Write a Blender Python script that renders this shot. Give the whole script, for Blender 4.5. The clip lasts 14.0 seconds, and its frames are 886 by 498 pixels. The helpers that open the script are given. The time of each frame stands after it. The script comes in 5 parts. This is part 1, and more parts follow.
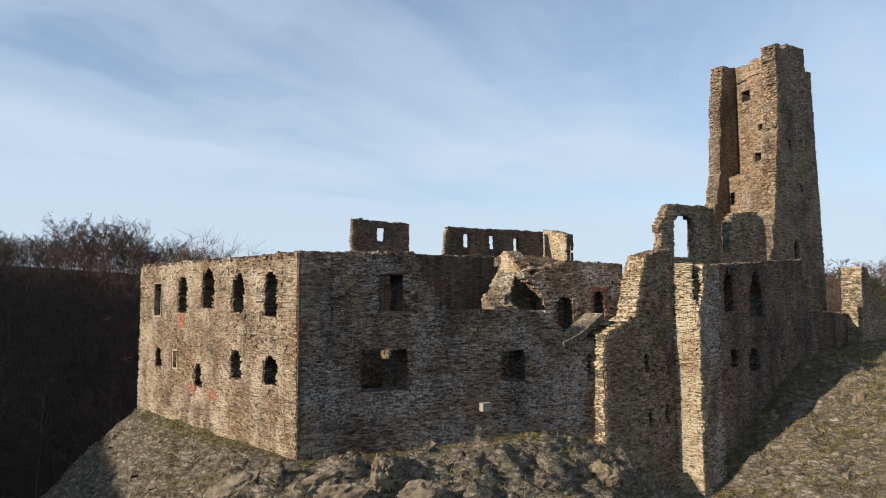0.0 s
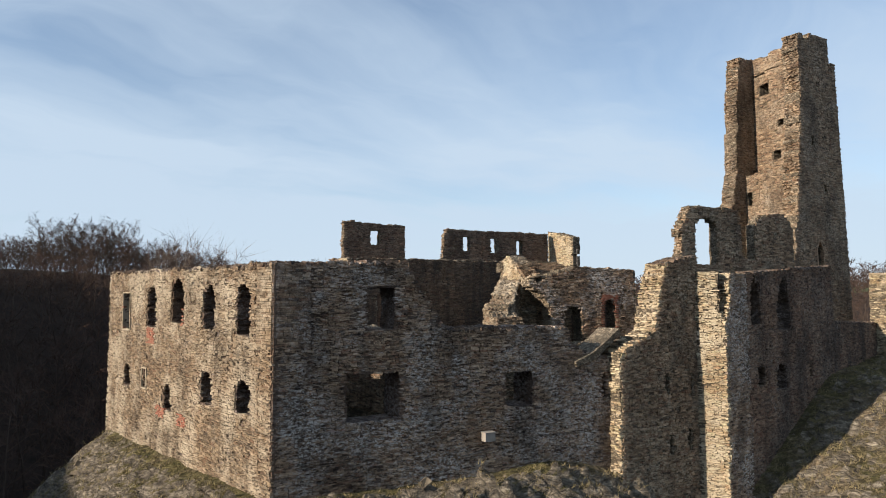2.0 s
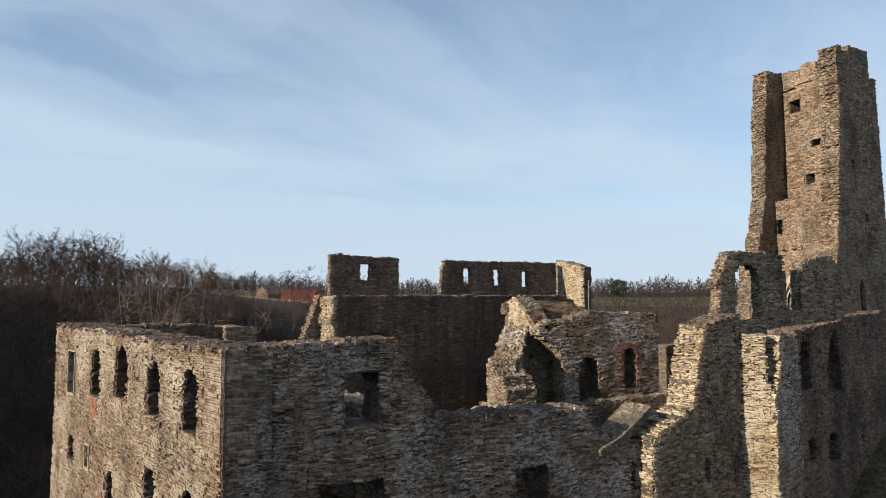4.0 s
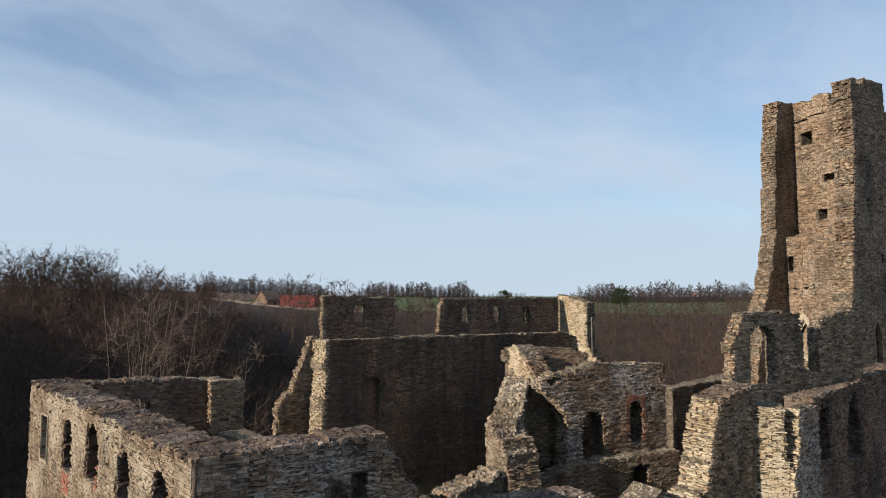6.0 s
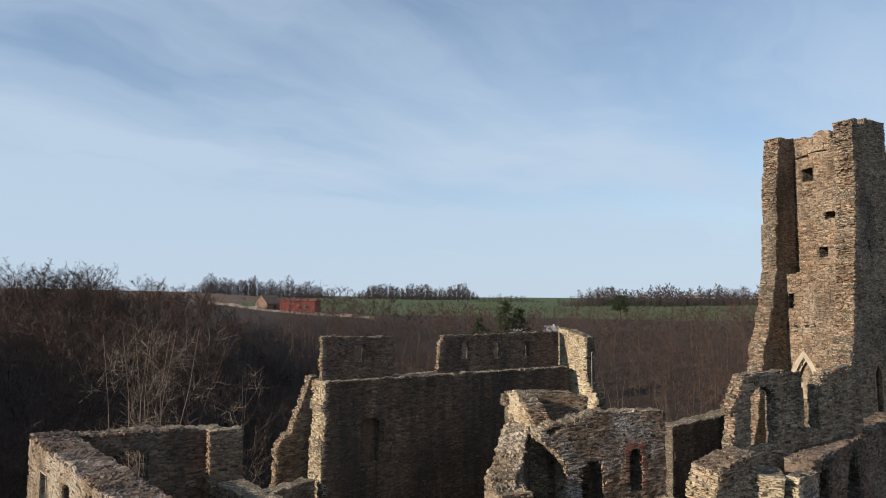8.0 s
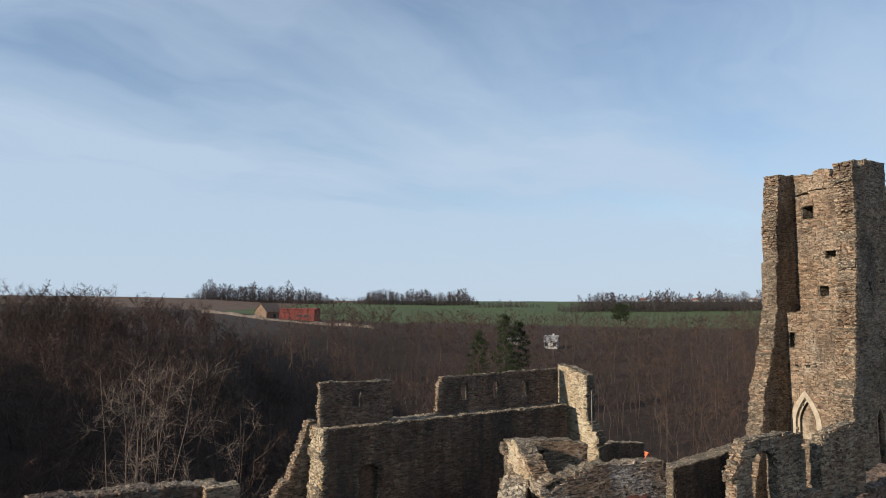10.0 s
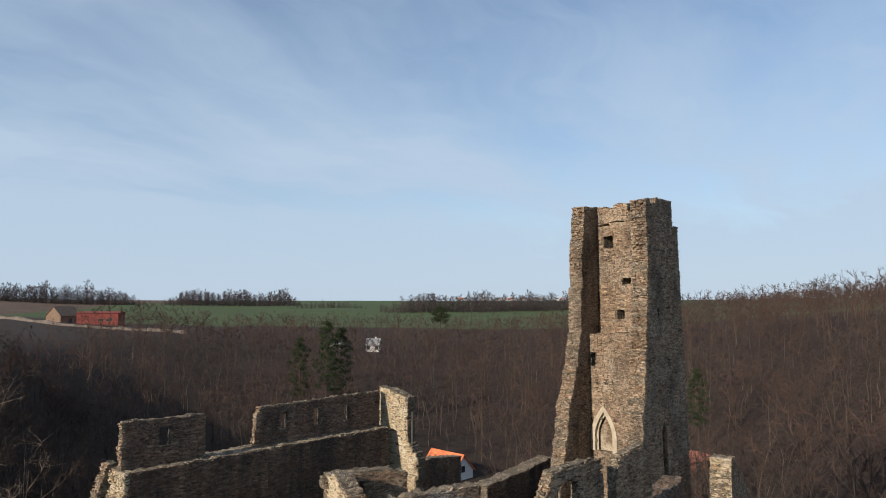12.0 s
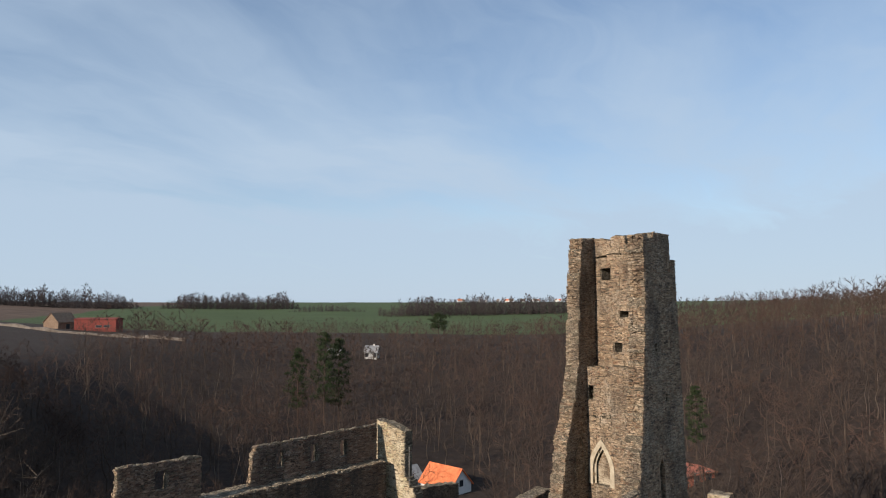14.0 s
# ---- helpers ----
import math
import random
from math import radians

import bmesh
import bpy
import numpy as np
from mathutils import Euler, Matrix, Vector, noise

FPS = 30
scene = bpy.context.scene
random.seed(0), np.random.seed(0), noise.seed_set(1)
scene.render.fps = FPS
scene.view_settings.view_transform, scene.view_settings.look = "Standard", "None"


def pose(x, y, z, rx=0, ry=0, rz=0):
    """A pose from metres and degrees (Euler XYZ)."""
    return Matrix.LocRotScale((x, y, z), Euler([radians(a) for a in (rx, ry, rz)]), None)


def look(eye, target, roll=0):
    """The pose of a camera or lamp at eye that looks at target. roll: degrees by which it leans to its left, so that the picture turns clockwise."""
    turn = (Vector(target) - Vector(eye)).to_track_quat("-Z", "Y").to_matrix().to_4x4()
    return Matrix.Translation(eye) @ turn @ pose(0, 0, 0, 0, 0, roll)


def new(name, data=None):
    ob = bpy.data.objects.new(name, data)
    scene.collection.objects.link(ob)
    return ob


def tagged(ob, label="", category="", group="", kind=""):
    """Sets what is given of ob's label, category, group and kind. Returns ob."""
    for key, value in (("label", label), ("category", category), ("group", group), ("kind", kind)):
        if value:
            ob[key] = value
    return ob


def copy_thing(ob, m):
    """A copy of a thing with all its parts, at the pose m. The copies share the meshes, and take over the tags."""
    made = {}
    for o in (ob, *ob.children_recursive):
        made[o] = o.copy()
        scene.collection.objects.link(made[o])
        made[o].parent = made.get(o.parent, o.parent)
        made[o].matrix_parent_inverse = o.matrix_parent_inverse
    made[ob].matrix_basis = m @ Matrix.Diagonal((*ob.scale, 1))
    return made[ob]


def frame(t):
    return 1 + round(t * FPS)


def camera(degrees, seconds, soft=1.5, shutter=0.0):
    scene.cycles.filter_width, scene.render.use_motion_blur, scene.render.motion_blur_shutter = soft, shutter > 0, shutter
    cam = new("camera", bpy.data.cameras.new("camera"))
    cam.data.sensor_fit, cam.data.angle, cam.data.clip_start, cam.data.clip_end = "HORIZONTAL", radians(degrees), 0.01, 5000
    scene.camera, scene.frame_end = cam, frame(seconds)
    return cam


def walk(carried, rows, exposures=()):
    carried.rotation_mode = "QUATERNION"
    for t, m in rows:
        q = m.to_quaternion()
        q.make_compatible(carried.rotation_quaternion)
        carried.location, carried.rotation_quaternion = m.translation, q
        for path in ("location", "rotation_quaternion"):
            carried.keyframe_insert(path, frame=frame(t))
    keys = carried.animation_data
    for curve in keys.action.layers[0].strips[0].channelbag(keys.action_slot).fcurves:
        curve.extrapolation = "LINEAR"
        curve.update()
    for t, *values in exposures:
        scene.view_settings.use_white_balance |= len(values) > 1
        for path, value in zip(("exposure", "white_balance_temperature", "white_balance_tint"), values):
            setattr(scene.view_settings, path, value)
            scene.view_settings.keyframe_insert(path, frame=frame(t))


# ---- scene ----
cam = camera(65.5, 14.0, soft=1.0)
PATH = [
    (0, (0.254, -0.629, 9.846), (0.223, 1.365, 9.989), -0.2),
    (0.5, (0.297, 0.127, 9.917), (0.265, 2.121, 10.06), -0.3),
    (1, (0.297, 1.11, 10.066), (0.266, 3.104, 10.208), -0.2),
    (1.5, (0.274, 2.146, 10.173), (0.244, 4.14, 10.314), -0.2),
    (2, (0.281, 3.543, 10.587), (0.252, 5.538, 10.727), -0.2),
    (2.5, (0.266, 4.907, 11.274), (0.239, 6.902, 11.414), -0.2),
    (3, (0.273, 6.55, 12.065), (0.246, 8.544, 12.206), -0.2),
    (5.5, (0.403, 11.085, 15.83), (0.375, 13.08, 15.977), 0.1),
    (6, (0.453, 11.138, 16.55), (0.425, 13.132, 16.698), 0.1),
    (6.5, (0.477, 11.136, 17.176), (0.449, 13.13, 17.324), 0.2),
    (7, (0.461, 11.119, 17.928), (0.433, 13.113, 18.076), 0.2),
    (7.5, (0.458, 11.062, 18.63), (0.43, 13.056, 18.779), 0.2),
    (8, (0.469, 11.008, 19.434), (0.44, 13.003, 19.582), 0.3),
    (10.5, (0.564, 11.204, 22.987), (0.536, 13.198, 23.145), 0.1),
    (11, (0.531, 11.381, 23.523), (0.573, 13.374, 23.679), 0.2),
    (11.5, (0.512, 11.467, 23.907), (0.853, 13.432, 24.061), 0.2),
    (12, (0.549, 11.328, 24.442), (1.025, 13.265, 24.596), 0.0),
    (12.5, (0.623, 11.256, 25.134), (1.102, 13.192, 25.288), -0.0),
    (13, (0.657, 11.158, 25.823), (1.136, 13.094, 25.977), -0.0),
    (13.5, (0.669, 11.206, 26.559), (1.149, 13.141, 26.713), -0.0),
    (14, (0.668, 11.258, 27.233), (1.148, 13.193, 27.389), -0.1),
]
walk(cam, [(t, look(eye, aim, lean)) for t, eye, aim, lean in PATH],
     [(0, 0.6, 6490, 10), (3, 0.58, 6450, 10), (6, 0.44, 6340, 10), (8, 0.42, 6300, 10), (11, 0.36, 6250, 10), (14, 0.34, 6250, 10)])

# ---- light ----
SUN_AZ, SUN_EL = 208.8, 22.0          # degrees, from +x towards +y; low afternoon sun
to_sun = Vector((math.cos(radians(SUN_AZ)) * math.cos(radians(SUN_EL)),
                 math.sin(radians(SUN_AZ)) * math.cos(radians(SUN_EL)), math.sin(radians(SUN_EL))))
sun = new("sun", bpy.data.lights.new("sun", "SUN"))
sun.data.energy, sun.data.angle, sun.data.color = 5.0, radians(0.6), (1.0, 0.85, 0.68)
sun.matrix_world = look(to_sun * 500, (0, 0, 0))
world = bpy.data.worlds.new("sky")
scene.world = world
world.use_nodes = True


class Nodes:
    """Short hand for node trees."""

    def __init__(self, tree):
        self.tree = tree

    def add(self, kind, ins=None, **props):
        node = self.tree.nodes.new(kind)
        for key, value in props.items():
            setattr(node, key, value)
        for key, value in (ins or {}).items():
            if isinstance(value, bpy.types.NodeSocket):
                self.tree.links.new(value, node.inputs[key])
            else:
                node.inputs[key].default_value = value
        return node

    def noise(self, at, scale, detail=4.0, rough=0.55):
        return self.add("ShaderNodeTexNoise", {"Vector": at, "Scale": scale, "Detail": detail, "Roughness": rough}).outputs["Fac"]

    def ramp(self, fac, stops, mode="LINEAR"):
        node = self.add("ShaderNodeValToRGB", {"Fac": fac})
        node.color_ramp.interpolation = mode
        while len(node.color_ramp.elements) < len(stops):
            node.color_ramp.elements.new(0.5)
        for el, (pos, col) in zip(node.color_ramp.elements, stops):
            el.position = pos
            el.color = (*col, 1.0) if len(col) == 3 else col
        return node.outputs["Color"]

    def mix(self, fac, a, b, mode="MIX"):
        node = self.add("ShaderNodeMix", data_type="RGBA", blend_type=mode)
        for key, value in ((0, fac), (6, a), (7, b)):
            if isinstance(value, bpy.types.NodeSocket):
                self.tree.links.new(value, node.inputs[key])
            elif key == 0:
                node.inputs[key].default_value = value
            else:
                node.inputs[key].default_value = (*value, 1.0)
        return node.outputs[2]

    def math(self, op, a, b=0.0, c=0.0):
        return self.add("ShaderNodeMath", {0: a, 1: b, 2: c}, operation=op).outputs[0]

    def scaled(self, at, xyz):
        return self.add("ShaderNodeMapping", {"Vector": at, "Scale": xyz}).outputs[0]


def sky_nodes():
    n = Nodes(world.node_tree)
    back = world.node_tree.nodes["Background"]
    sky = n.add("ShaderNodeTexSky", sky_type="NISHITA", sun_disc=False)
    sky.sun_elevation, sky.sun_rotation = radians(SUN_EL), radians(90.0 - SUN_AZ)
    sky.altitude, sky.air_density, sky.dust_density, sky.ozone_density = 300, 1.0, 0.3, 2.2
    at = n.add("ShaderNodeTexCoord").outputs["Generated"]
    split = n.add("ShaderNodeSeparateXYZ", {0: at})
    up = n.math("ADD", n.math("MAXIMUM", split.outputs[2], 0.0), 0.18)
    flat = n.add("ShaderNodeCombineXYZ", {0: n.math("DIVIDE", split.outputs[0], up), 1: n.math("DIVIDE", split.outputs[1], up), 2: 0.0}).outputs[0]
    turned = n.add("ShaderNodeMapping", {"Vector": flat, "Rotation": (0, 0, radians(-36))}).outputs[0]
    drawn = n.scaled(turned, (0.36, 0.85, 1.0))
    warp = n.noise(turned, 0.8, 4.0)
    shifted = n.add("ShaderNodeVectorMath", {0: drawn, 1: n.add("ShaderNodeCombineXYZ", {0: n.math("MULTIPLY", warp, 0.6), 1: n.math("MULTIPLY", warp, 0.9), 2: 3.7}).outputs[0]}, operation="ADD").outputs[0]
    cirrus = n.noise(shifted, 1.5, 7.0, 0.56)
    wide = n.noise(n.scaled(turned, (0.25, 0.6, 1.0)), 0.9, 2.0)
    veil = n.ramp(n.math("ADD", n.math("MULTIPLY", cirrus, 0.62), n.math("MULTIPLY", wide, 0.38)), [(0.35, (0, 0, 0)), (0.61, (1, 1, 1))])
    low = n.ramp(split.outputs[2], [(0.0, (1, 1, 1)), (0.05, (0.9, 0.9, 0.9)), (0.16, (0.4, 0.4, 0.4)), (0.4, (0, 0, 0))])
    fac = n.math("MINIMUM", n.math("ADD", n.math("MULTIPLY", veil, 0.85), n.math("MULTIPLY", low, 0.85)), 0.92)
    col = n.mix(fac, sky.outputs[0], (3.98, 4.82, 5.75))
    world.node_tree.links.new(col, back.inputs[0])
    back.inputs[1].default_value = 0.1


sky_nodes()


# ---- materials ----
def material(name, rough=0.9, metal=0.0):
    mat = bpy.data.materials.new(name)
    mat.use_nodes = True
    n = Nodes(mat.node_tree)
    shader = mat.node_tree.nodes["Principled BSDF"]
    shader.inputs["Roughness"].default_value = rough
    shader.inputs["Metallic"].default_value = metal
    shader.inputs["Specular IOR Level"].default_value = 0.25
    return mat, n, shader


def bumped(n, shader, height, strength, distance):
    node = n.add("ShaderNodeBump", {"Height": height, "Strength": strength, "Distance": distance})
    n.tree.links.new(node.outputs[0], shader.inputs["Normal"])


def stone_material(name, tones, dirt=(0.07, 0.06, 0.048), pale=(0.42, 0.38, 0.29), stains=(0.47, 0.68), pales=(0.55, 0.78), streaks=0.0, flecks=0.5, patch=0.8):
    """Rubble stone: every stone its own tone, bedded in smeared mortar, stained, limed and weathered over large
    patches, with crevice shade and highlights painted in.
    """
    mat, n, shader = material(name, 0.92)
    at = n.add("ShaderNodeNewGeometry")
    each = n.math("FRACT", n.math("ADD", at.outputs["Random Per Island"], n.add("ShaderNodeObjectInfo").outputs["Random"]))
    pos = at.outputs["Position"]
    col = n.ramp(each, [(k / (len(tones) - 1), t) for k, t in enumerate(tones)])
    grain = n.noise(pos, 9.0, 6.0, 0.65)
    col = n.mix(n.ramp(grain, [(0.35, (0, 0, 0)), (0.7, (1, 1, 1))]), col, n.mix(0.4, col, dirt))
    stain = n.noise(n.scaled(pos, (1, 1, 0.35)), 0.55, 6.0, 0.65)
    col = n.mix(n.ramp(stain, [(stains[0], (0, 0, 0)), (stains[1], (0.8, 0.8, 0.8))]), col, dirt)
    lime = n.noise(pos, patch, 8.0, 0.68)
    col = n.mix(n.ramp(lime, [(pales[0], (0, 0, 0)), (pales[1], (0.75, 0.75, 0.75))]), col, pale)
    fleck = n.ramp(n.noise(n.scaled(pos, (1, 1, 1.8)), 5.5, 7.0, 0.75), [(0.47, (0, 0, 0)), (0.56, (1, 1, 1))])
    where = n.ramp(n.noise(pos, 0.33, 4.0, 0.6), [(0.46, (0, 0, 0)), (0.62, (1, 1, 1))])
    col = n.mix(n.math("MULTIPLY", n.math("MULTIPLY", fleck, where), flecks), col, tuple(min(c * 1.15, 0.6) for c in pale))
    # Low spots are painted dark as crevice shade, high spots pale as highlights.
    relief = n.noise(n.scaled(pos, (1, 1, 3.0)), 2.6, 9.0, 0.78)
    col = n.mix(n.ramp(relief, [(0.37, (0.9, 0.9, 0.9)), (0.49, (0, 0, 0))]), col, tuple(c * 0.42 for c in dirt))
    col = n.mix(n.ramp(relief, [(0.55, (0, 0, 0)), (0.70, (0.8, 0.8, 0.8))]), col, pale)
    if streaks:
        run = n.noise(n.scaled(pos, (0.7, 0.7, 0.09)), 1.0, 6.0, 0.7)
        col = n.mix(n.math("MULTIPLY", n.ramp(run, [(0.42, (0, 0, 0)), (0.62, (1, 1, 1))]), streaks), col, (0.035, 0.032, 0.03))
    n.tree.links.new(col, shader.inputs["Base Color"])
    bumped(n, shader, n.math("ADD", n.noise(n.scaled(pos, (1, 1, 3.0)), 2.6, 9.0, 0.78), n.noise(pos, 9.0, 6.0, 0.7)), 0.8, 0.07)
    return mat


def core_material(name):
    """The broken inside of a wall: stones of all sizes in lime mortar."""
    mat, n, shader = material(name, 0.95)
    pos = n.add("ShaderNodeNewGeometry").outputs["Position"]
    bent = n.add("ShaderNodeVectorMath", {0: n.scaled(pos, (1, 1, 2.1)), 1: n.add("ShaderNodeTexNoise", {"Vector": pos, "Scale": 2.2, "Detail": 5.0}).outputs["Color"]}, operation="ADD").outputs[0]
    cells = n.add("ShaderNodeTexVoronoi", {"Vector": bent, "Scale": 4.2}).outputs["Color"]
    gaps = n.add("ShaderNodeTexVoronoi", {"Vector": bent, "Scale": 4.2}, feature="DISTANCE_TO_EDGE").outputs["Distance"]
    one = n.add("ShaderNodeSeparateXYZ", {0: cells}).outputs[0]
    col = n.ramp(one, [(0.0, (0.11, 0.09, 0.068)), (0.3, (0.28, 0.225, 0.16)), (0.6, (0.40, 0.33, 0.235)), (0.8, (0.18, 0.145, 0.11)), (1.0, (0.48, 0.41, 0.305))])
    col = n.mix(n.ramp(gaps, [(0.0, (0.85, 0.85, 0.85)), (0.14, (0, 0, 0))]), col, (0.055, 0.045, 0.035))
    dirt = n.noise(pos, 0.7, 7.0, 0.7)
    col = n.mix(n.ramp(dirt, [(0.4, (0, 0, 0)), (0.66, (0.8, 0.8, 0.8))]), col, (0.075, 0.065, 0.047))
    n.tree.links.new(col, shader.inputs["Base Color"])
    height = n.math("ADD", n.math("MINIMUM", n.math("MULTIPLY", gaps, 4.0), 0.8), n.noise(pos, 6.0, 8.0, 0.75))
    bumped(n, shader, height, 0.9, 0.09)
    return mat


def ground_material():
    """Dry winter grass, bare soil and, where it is steep, weathered rock."""
    mat, n, shader = material("grass_and_soil", 0.95)
    geo = n.add("ShaderNodeNewGeometry")
    pos = geo.outputs["Position"]
    big = n.noise(pos, 0.2, 5.0, 0.65)
    fine = n.noise(pos, 2.6, 7.0, 0.72)
    soil = n.ramp(fine, [(0.34, (0.05, 0.038, 0.026)), (0.5, (0.165, 0.125, 0.08)), (0.66, (0.38, 0.305, 0.2))])
    grass = n.ramp(fine, [(0.34, (0.035, 0.034, 0.012)), (0.52, (0.105, 0.092, 0.036)), (0.7, (0.27, 0.222, 0.112))])
    rock = n.ramp(n.noise(n.scaled(pos, (1, 1, 3)), 1.6, 8.0, 0.72), [(0.34, (0.03, 0.026, 0.021)), (0.52, (0.17, 0.145, 0.112)), (0.68, (0.42, 0.37, 0.29))])
    bent = n.add("ShaderNodeVectorMath", {0: n.scaled(pos, (1, 1, 2.2)), 1: n.add("ShaderNodeTexNoise", {"Vector": pos, "Scale": 0.9, "Detail": 6.0}).outputs["Color"]}, operation="ADD").outputs[0]
    crack = n.add("ShaderNodeTexVoronoi", {"Vector": bent, "Scale": 1.5}, feature="DISTANCE_TO_EDGE").outputs["Distance"]
    rock = n.mix(n.ramp(crack, [(0.0, (0.6, 0.6, 0.6)), (0.07, (0, 0, 0))]), rock, (0.03, 0.026, 0.02))
    col = n.mix(n.ramp(big, [(0.38, (0, 0, 0)), (0.52, (1, 1, 1))]), soil, grass)
    clump = n.noise(pos, 0.75, 5.0, 0.7)
    col = n.mix(n.ramp(clump, [(0.40, (0.75, 0.75, 0.75)), (0.56, (0, 0, 0))]), col, (0.055, 0.045, 0.024))
    up = n.add("ShaderNodeSeparateXYZ", {0: geo.outputs["True Normal"]}).outputs[2]
    steep = n.math("ADD", up, n.math("MULTIPLY", n.math("SUBTRACT", n.noise(pos, 1.1, 5.0), 0.5), 0.5))
    col = n.mix(n.ramp(steep, [(0.74, (1, 1, 1)), (0.87, (0, 0, 0))]), col, rock)
    flat = n.add("ShaderNodeVectorMath", {0: n.add("ShaderNodeMapping", {"Vector": pos, "Location": (-4.8, -48.0, 0.0), "Scale": (0.8, 1.0, 0.0)}).outputs[0]}, operation="LENGTH").outputs["Value"]
    rim = n.math("MULTIPLY", n.math("SUBTRACT", n.math("ADD", flat, n.math("MULTIPLY", n.noise(pos, 0.25, 5.0), 10.0)), 38.0), 0.2)
    litter = n.ramp(n.noise(pos, 0.5, 6.0, 0.7), [(0.3, (0.016, 0.011, 0.0085)), (0.7, (0.043, 0.029, 0.022))])
    col = n.mix(n.ramp(rim, [(0.0, (0, 0, 0)), (1.0, (1, 1, 1))]), col, litter)
    n.tree.links.new(col, shader.inputs["Base Color"])
    bumped(n, shader, n.math("ADD", n.noise(pos, 2.6, 10.0, 0.8), n.math("MINIMUM", n.math("MULTIPLY", crack, 2.0), 0.4)), 0.9, 0.3)
    return mat


def far_ground_material():
    """Leaf litter under the woods, green crop and ploughed soil on the plateau."""
    mat, n, shader = material("woodland_floor_and_fields", 1.0)
    pos = n.add("ShaderNodeNewGeometry").outputs["Position"]
    split = n.add("ShaderNodeSeparateXYZ", {0: pos})
    litter = n.ramp(n.noise(pos, 0.5, 6.0, 0.7), [(0.3, (0.016, 0.011, 0.0085)), (0.7, (0.043, 0.029, 0.022))])
    crop = n.ramp(n.noise(n.scaled(pos, (0.02, 0.3, 1)), 0.5, 4.0), [(0.3, (0.038, 0.06, 0.02)), (0.7, (0.062, 0.088, 0.032))])
    earth = n.ramp(n.noise(pos, 0.05, 4.0), [(0.3, (0.065, 0.042, 0.03)), (0.7, (0.11, 0.072, 0.05))])
    side = n.math("ADD", split.outputs[0], n.math("MULTIPLY", n.noise(pos, 0.01, 2.0), 30.0))
    plateau = n.mix(n.ramp(n.math("MULTIPLY", n.math("ADD", side, 165.0), 0.2), [(0.0, (0, 0, 0)), (1.0, (1, 1, 1))]), earth, crop)
    far = n.math("ADD", n.math("ADD", split.outputs[1], n.math("MULTIPLY", n.noise(pos, 0.02, 3.0), 40.0)), n.math("MAXIMUM", n.math("MINIMUM", n.math("MULTIPLY", split.outputs[0], 0.4), 60.0), -60.0))
    col = n.mix(n.ramp(n.math("MULTIPLY", n.math("SUBTRACT", far, 462.0), 0.1), [(0.0, (0, 0, 0)), (1.0, (1, 1, 1))]), litter, plateau)
    n.tree.links.new(col, shader.inputs["Base Color"])
    bumped(n, shader, n.noise(pos, 1.2, 6.0, 0.7), 0.6, 0.3)
    return mat


def plain_material(name, dark, light, rough=0.9, scale=3.0, bump=0.2):
    mat, n, shader = material(name, rough)
    pos = n.add("ShaderNodeNewGeometry").outputs["Position"]
    col = n.ramp(n.noise(pos, scale, 6.0, 0.65), [(0.3, dark), (0.7, light)])
    n.tree.links.new(col, shader.inputs["Base Color"])
    if bump:
        bumped(n, shader, n.noise(pos, scale * 4, 5.0, 0.7), bump, 0.03)
    return mat


TONES = [(0.125, 0.096, 0.070), (0.37, 0.292, 0.20), (0.21, 0.165, 0.115), (0.49, 0.405, 0.29), (0.07, 0.055, 0.043), (0.30, 0.235, 0.163), (0.22, 0.135, 0.088), (0.42, 0.348, 0.252), (0.15, 0.12, 0.092)]
WARM = [(r * 0.8, g * 0.735, b * 0.675) for r, g, b in TONES]
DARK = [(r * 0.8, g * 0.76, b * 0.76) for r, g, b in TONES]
STONE = stone_material("rubble_stone", [(r * 1.06, g * 0.93, b * 0.85) for r, g, b in TONES], (0.068, 0.052, 0.04), (0.46, 0.40, 0.30))
STONE_KEEP = stone_material("tower_rubble_stone", [(r * 1.06, g * 0.95, b * 0.87) for r, g, b in TONES], (0.075, 0.06, 0.048), (0.42, 0.365, 0.285), (0.45, 0.66), (0.54, 0.76))
STONE_WARM = stone_material("limed_rubble_stone", WARM, (0.085, 0.067, 0.049), (0.44, 0.38, 0.29), (0.48, 0.68), (0.47, 0.60), flecks=0.7, patch=0.38)
# Paler limed tone for buttress and sun-facing ends, sunlight partly put into colour.
STONE_LIME_LIT = stone_material("pale_limed_sunlit_stone", [(min(r * 1.4 + 0.1, 0.56), g * 1.38 + 0.085, b * 1.28 + 0.055) for r, g, b in WARM], (0.17, 0.13, 0.09), (0.56, 0.485, 0.36), (0.58, 0.78), (0.43, 0.6))
STONE_GREY = stone_material("grey_rubble_stone", [(r * 1.2, g * 1.05, b * 0.98) for r, g, b in TONES], (0.055, 0.044, 0.038), (0.52, 0.495, 0.465), (0.46, 0.66), (0.58, 0.8), flecks=0.85)
# The black streaks are staining; the low base tone also stands for shade.
STONE_DARK = stone_material("streaked_and_shaded_rubble_stone", [(r * 0.96, g * 0.82, b * 0.75) for r, g, b in DARK], (0.06, 0.045, 0.037), (0.27, 0.215, 0.165), (0.44, 0.66), (0.6, 0.85), 0.75, 0.25)
# Darkened tone for walls turned from the sun, shade put into the colour.
STONE_SHADE = stone_material("shade_toned_rubble_stone", [(r * 1.02, g * 0.86, b * 0.81) for r, g, b in DARK], (0.045, 0.036, 0.032), (0.32, 0.275, 0.225), (0.42, 0.62), (0.6, 0.85), flecks=0.4)
